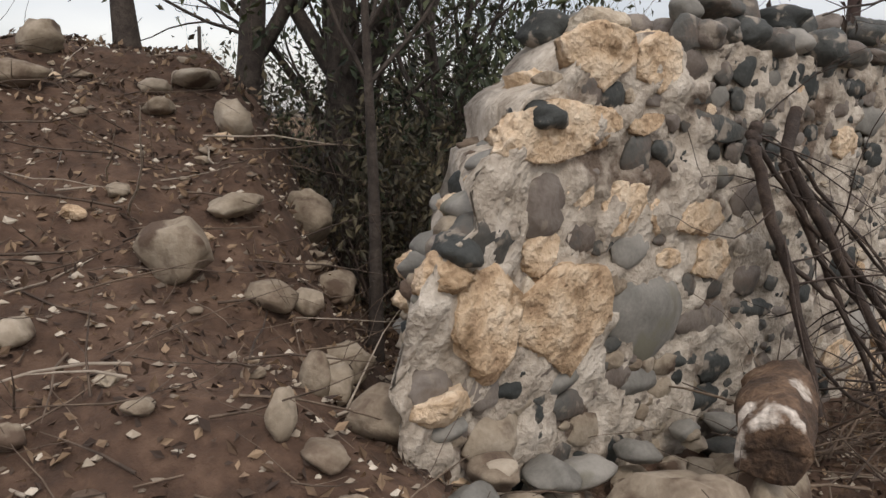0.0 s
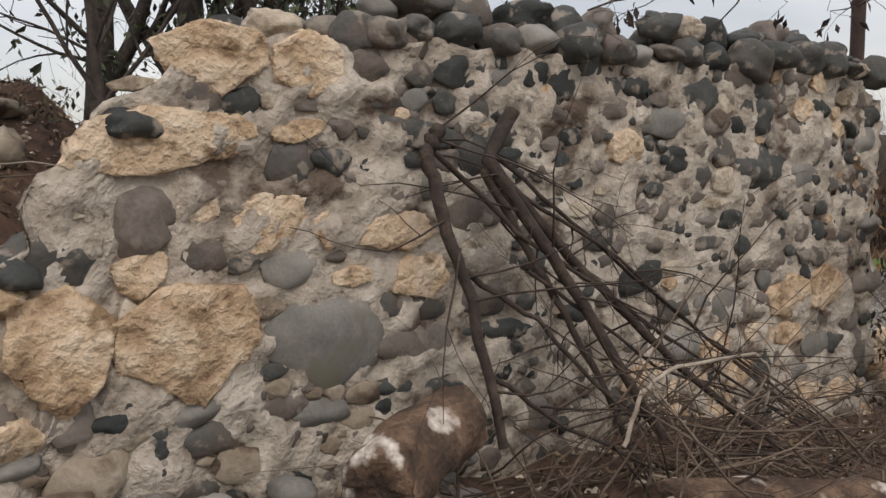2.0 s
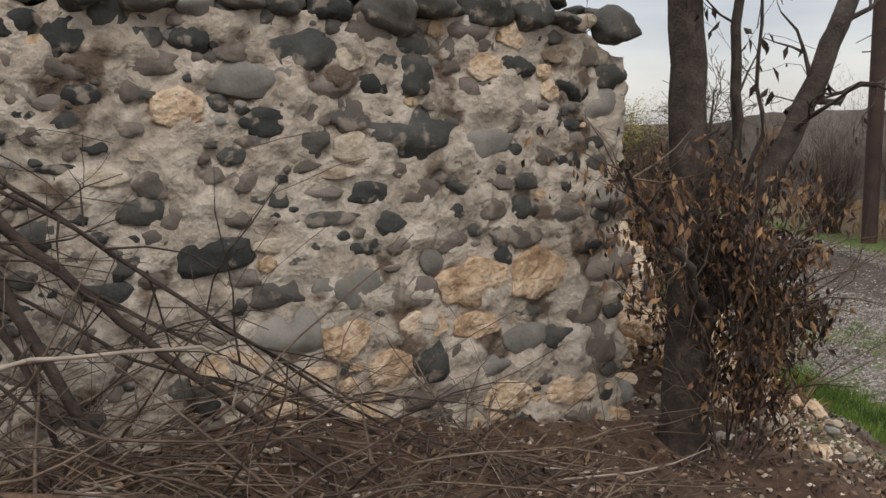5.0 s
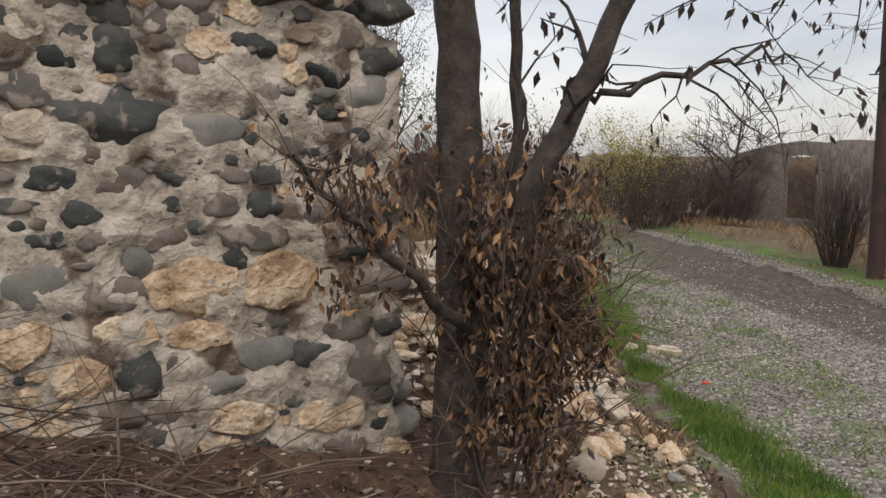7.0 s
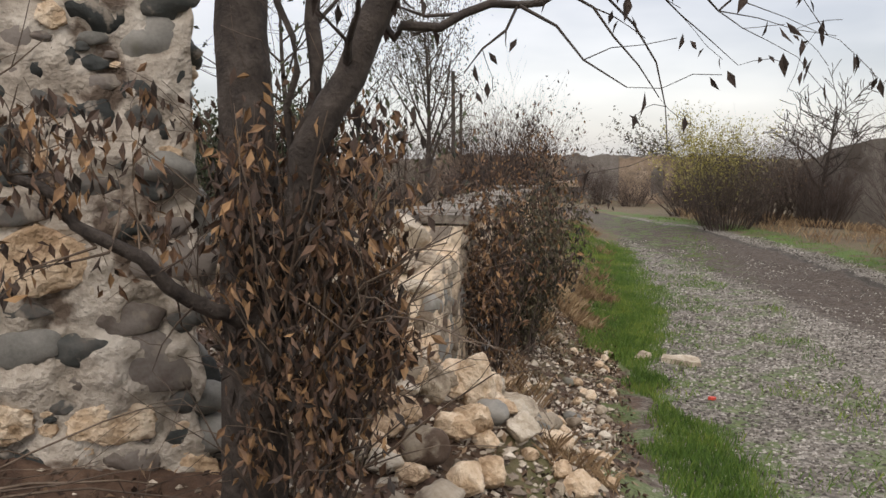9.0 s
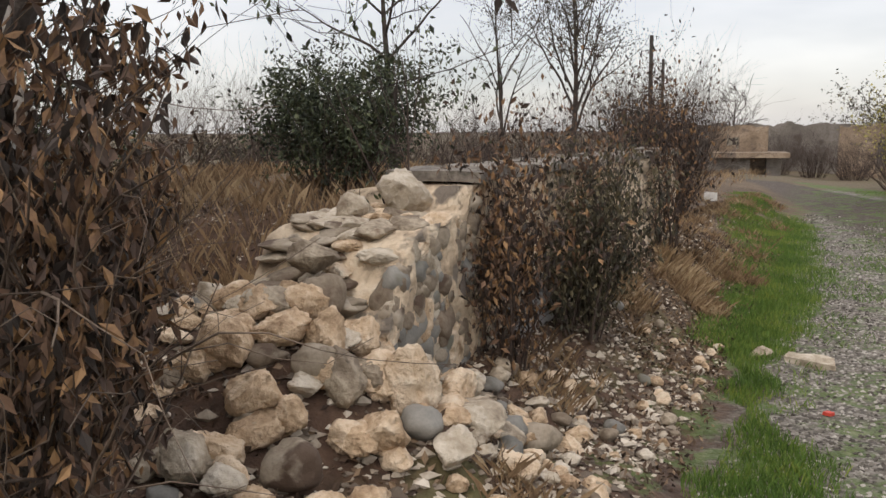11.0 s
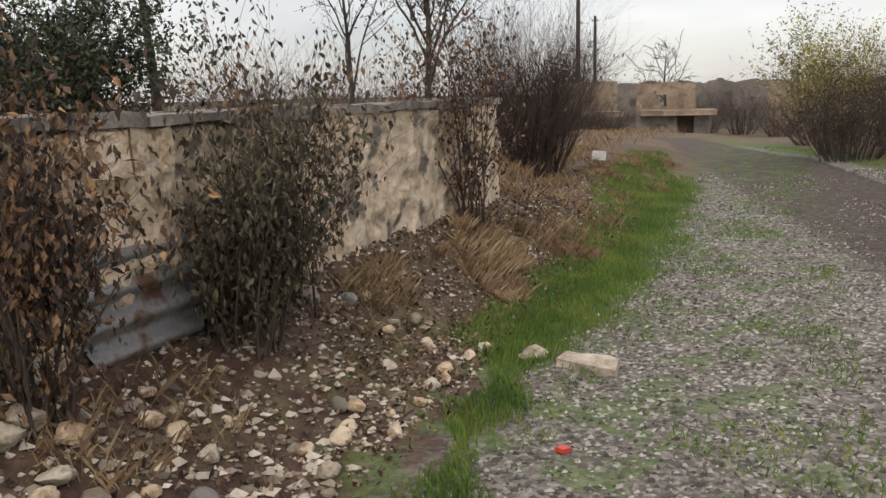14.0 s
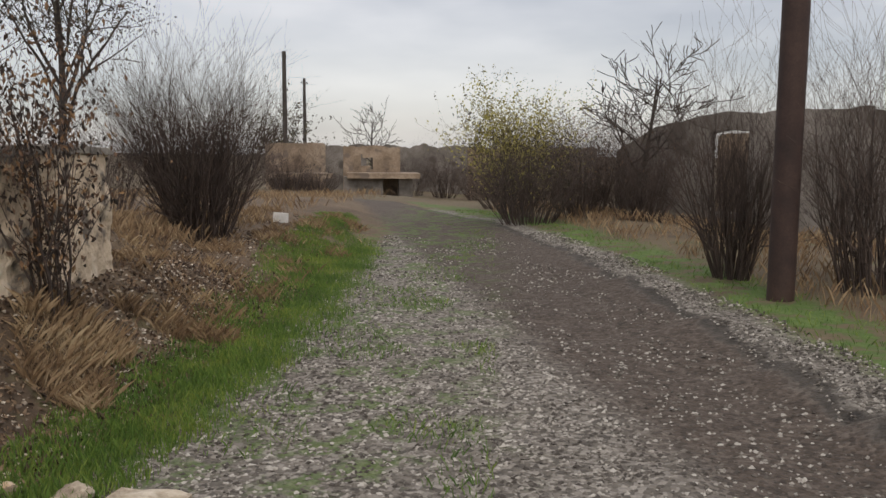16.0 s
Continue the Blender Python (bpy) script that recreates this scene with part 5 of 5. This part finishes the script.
for i in range(26):
    a = -0.75 + i * 0.085
    d = rng.uniform(30, 46) if a < 0.05 else rng.uniform(62, 72)
    x, y = 8 + d * math.sin(a), d * math.cos(a)
    bush("far_scrub", "low brown scrub along the far edge of the field", x, y, rng.uniform(1.2, 1.8) * (1 if a < 0.05 else 1.9), 2.6, 34, 130 + i, M_OLIVELEAF, 900, 0.2, 1.6, 0.025, 4, hang=0.1)

# trees behind the tall wall and the mound
for i, (x, y, h, r, lf, cnt, lean) in enumerate(((2.05, 5.15, 5.0, .075, None, 0, (-.1, .05)), (2.62, 4.95, 5.2, .11, M_DARKLEAF, 250, (.02, .02)), (3.05, 4.7, 5.2, .15, M_DARKLEAF, 700, (.05, 0)), (3.3, 4.85, 5.0, .07, M_DARKLEAF, 400, (0, .03)),
                                                 (3.55, 3.75, 4.0, .05, M_DARKLEAF, 4200, (-.12, .05)), (4.1, 4.6, 4.2, .05, M_DARKLEAF, 2600, (.05, 0)), (1.3, 5.9, 4.5, .05, M_OLIVELEAF, 120, (-.15, 0)), (4.1, 5.9, 4.3, .06, M_OLIVELEAF, 500, (0, 0)))):
    tree("thicket_tree", "dark slender tree in the thicket behind the wall", x, y, h, r, 200 + i, lf, cnt, 0.075, 10, 0.45, 0.2, 2, lean)
for i, (x, y, h) in enumerate(((3.1, 3.8, 1.0), (3.6, 4.6, 1.8), (3.4, 5.9, 1.6), (4.3, 5.4, 1.6), (3.3, 3.1, 1.0), (3.9, 3.7, 1.5))):
    bush("thicket_bush", "dark tangled undergrowth behind the wall", x, y, h, 0.7, 26, 220 + i, M_DARKLEAF if i % 2 else M_OLIVELEAF, 3600, 0.06, 0.35, hang=0.4)
tree("leafy_tree", "slender green-leaved tree close behind the wall's broken end", 2.15, 2.95, 2.9, 0.035, 240, M_DARKLEAF, 1500, 0.085, 10, 0.5, 0.5, 2)

# ---------------------------------------------------------------- ground cover, each one sheet of uncountable small things
G = np.random.RandomState(11)


def scatter(n, u0, u1, v0, v1, keep=None):
    u, v = G.uniform(u0, u1, n), G.uniform(v0, v1, n)
    x, y = xy(u, v)
    ok = np.ones(n, bool) if keep is None else keep(u, v, x, y)
    x, y = x[ok], y[ok]
    return np.stack([x, y, ground_z(x, y)], 1)


def lumps(name, pts, low, high, mat, flat=0.6):
    n = len(pts)
    s = G.uniform(low, high, (n, 1)) ** 1.0
    base = np.array([(1, 0, 0), (-1, 0, 0), (0, 1, 0), (0, -1, 0), (0, 0, 1), (0, 0, -1)], float)
    v = base[None] * G.uniform(0.6, 1.2, (n, 6, 1)) + G.normal(0, 0.18, (n, 6, 3))
    a = G.uniform(0, 6.28, n)
    c, d = np.cos(a)[:, None], np.sin(a)[:, None]
    v = np.stack([v[..., 0] * c - v[..., 1] * d, (v[..., 0] * d + v[..., 1] * c) * 0.8, v[..., 2] * flat], -1) * s[:, None] / 2
    v = (v + pts[:, None] + [0, 0, low * 0.15]).reshape(-1, 3)
    f = np.array([(0, 2, 4), (2, 1, 4), (1, 3, 4), (3, 0, 4), (2, 0, 5), (1, 2, 5), (3, 1, 5), (0, 3, 5)])
    return fast_mesh(name, v, (np.arange(n)[:, None, None] * 6 + f[None]).reshape(-1, 3), mat)


def edge(u, v):
    return 1.35 - 0.05 * np.clip(v - 9, 0, 10) + 0.25 * wobble(u * 0 + v, v * 0.3, 1.1, 2.0)


def on_road(u, v, x, y):
    r = u - (5.6 - 0.24 * v)
    q = shoulder(u, v)
    worn = (r > -0.75) & (q < -0.05)
    return (u > edge(u, v) - 0.15 * G.rand(len(u))) & (q < 0.6) & (~worn | (G.rand(len(u)) < 0.4))


tagged(new("gravel", lumps("gravel", np.concatenate([scatter(46000, 0.8, 6.5, -3.5, 6.5, on_road), scatter(26000, 0.3, 6.5, 6.5, 15, on_road)]), 0.012, 0.044, M_PEBBLE)), "loose grey gravel on the road", "gravel", kind="stuff")


def in_grass(u, v, x, y):
    c = np.interp(v, [-3, 0, 1.5, 2.4, 3.4, 5.8, 8.4, 12, 14, 17], [1.72, 1.6, 1.44, 1.19, 1.06, 1.1, 0.96, 0.62, 0.25, -.2])
    w = np.interp(v, [-3, 0, 1.5, 2.0, 2.4, 2.9, 3.4, 5, 8, 12, 16], [.4, .34, .3, .03, .25, .04, .32, .38, .56, .72, .4])
    return np.abs(u - c + 0.18 * wobble(x, y, 0.5, 3)) < w * (0.45 + 0.75 * G.rand(len(u)))


tagged(new("grass", blades("grass", np.concatenate([scatter(120000, 0.2, 2.4, -2.5, 6, in_grass), scatter(130000, -1.0, 2.2, 6, 17, in_grass)]), 0.06, 0.006, M_GRASS, 3)), "short bright green grass along the road edge", "grass", kind="stuff")


def thin_green(u, v, x, y):
    q = shoulder(u, v)
    left = (wobble(x, y, 0.6, 5) > 0.15) & (u > 1.2) & (u < 3.0)
    right = (q > 0.5) & (q < 1.5)
    return left | right


tagged(new("sparse_grass", blades("sparse_grass", np.concatenate([scatter(9000, 1.2, 3.0, -2, 9, thin_green), scatter(26000, 2, 8, 2, 22, thin_green)]), 0.05, 0.006, M_GRASS, 4, 0.6)), "sparse low green weeds among the gravel", "grass", kind="stuff")


def dry_zone(u, v, x, y):
    t = wobble(x, y, 0.55, 8) + 0.4 * wobble(x, y, 0.2, 2)
    return (t > np.where(v < 4, 0.42, 0.2)) & (u < 0.85 + 0.25 * wobble(x, y, 0.3, 1)) & (u > np.where(v > 6.4, -3.5, 0.1))


def dry_verge(u, v, x, y):
    return (shoulder(u, v) > 1.25) & (wobble(x, y, 0.8, 3) > -0.2)


tagged(new("dry_grass", blades("dry_grass", np.concatenate([scatter(16000, 0.0, 1.1, 2.6, 6.4, dry_zone), scatter(30000, -3.5, 1.0, 6.4, 16, dry_zone), scatter(5000, 0.2, 1.0, -1.4, 2.8, dry_zone), scatter(260, 0.1, 0.5, 0.6, 1.6)]), 0.11, 0.003, M_DRYGRASS, 5, 0.75)), "dry straw-coloured grass tussocks", "dry grass", kind="stuff")
tagged(new("verge_grass", blades("verge_grass", scatter(26000, 3, 12, 2, 30, dry_verge), 0.2, 0.008, M_DRYGRASS, 6, 0.5)), "dry tall grass along the verge", "dry grass", kind="stuff")


def behind(u, v, x, y):
    return (u < -0.9) & (y > 3.2) & (wobble(x, y, 1.3, 6) > -0.1)


tagged(new("field_grass", blades("field_grass", np.concatenate([scatter(26000, -9, -0.9, 1, 14, behind), scatter(16000, -22, 0, 14, 34, behind)]), 0.22, 0.006, M_DRYGRASS, 7, 0.5)), "tall dry grass in the field behind the walls", "dry grass", kind="stuff")


def earth(u, v, x, y):
    return (u < 1.1) & ~((y > 1.66) & (y < 2.25) & (x > 1.4) & (x < 6.05))


litter_pts = np.concatenate([scatter(34000, -6.5, 1.1, -6, 2.8, earth), scatter(9000, 0, 1.0, 2.5, 9), scatter(14000, -3.5, 0.6, 6.3, 16)])
tagged(new("leaf_litter", leaf_mesh("leaf_litter", random.Random(3), litter_pts + [0, 0, 0.012], 0.045, M_LITTER, 0.0, 0.5)), "brown fallen leaves and bark scraps", "leaves", kind="stuff")
def by_rubble(u, v, x, y):
    return ~((u < 0.15) & (v > -0.6)) & (G.rand(len(u)) < np.exp(-((v - 0.3) / 2.2) ** 2)) & ~((x < 6.25) & (y > 1.3))


tagged(new("rubble_fragments", lumps("rubble_fragments", scatter(2600, -0.9, 0.95, -1.8, 6.0, by_rubble), 0.03, 0.1, M_CHIP)), "small broken limestone fragments among the rubble", "stones", kind="stuff")
tagged(new("stone_chips", lumps("stone_chips", np.concatenate([scatter(9000, -6.5, 1.0, -6, 2.8, earth), scatter(5000, 0.0, 1.0, -1.5, 9), scatter(2500, -3.0, 0.6, 6.3, 15)]), 0.012, 0.055, M_CHIP)), "small stone chips and mortar crumbs", "stones", kind="stuff")
rg = random.Random(9)
strands, tips = [], []
for i in range(420):
    x, y = (rg.uniform(0.0, 1.9), rg.uniform(1.0, 4.6)) if i < 260 else (rg.uniform(1.5, 6.4), rg.uniform(-0.5, 1.5))
    grow(rg, Vector((x, y, gz(x, y) + 0.015)), Vector((rg.gauss(0, 1), rg.gauss(0, 1), 0.15)), rg.uniform(0.15, 0.7), rg.uniform(0.002, 0.006), 1, strands, tips, 0.25, 0.0, 1, 0.4)
tagged(wood("fallen_twigs", strands, M_TWIG, None, 4), "thin fallen twigs scattered on the soil", "twigs", kind="stuff")
strands = []
for i in range(70):
    x, y = (rg.uniform(0.1, 1.8), rg.uniform(1.2, 4.4)) if i < 42 else (rg.uniform(2.2, 5.5), rg.uniform(0.3, 1.4))
    grow(rg, Vector((x, y, gz(x, y) + 0.025)), Vector((rg.gauss(0, 1), rg.gauss(0, 1), 0.12)), rg.uniform(0.2, 0.75), rg.uniform(0.003, 0.007), 0, strands, tips, 0.25, 0.0, 1, 0.4)
tagged(wood("bleached_twigs", strands, M_PALE_TWIG, None, 5), "bleached dry twigs lying on the soil", "twigs", kind="stuff")
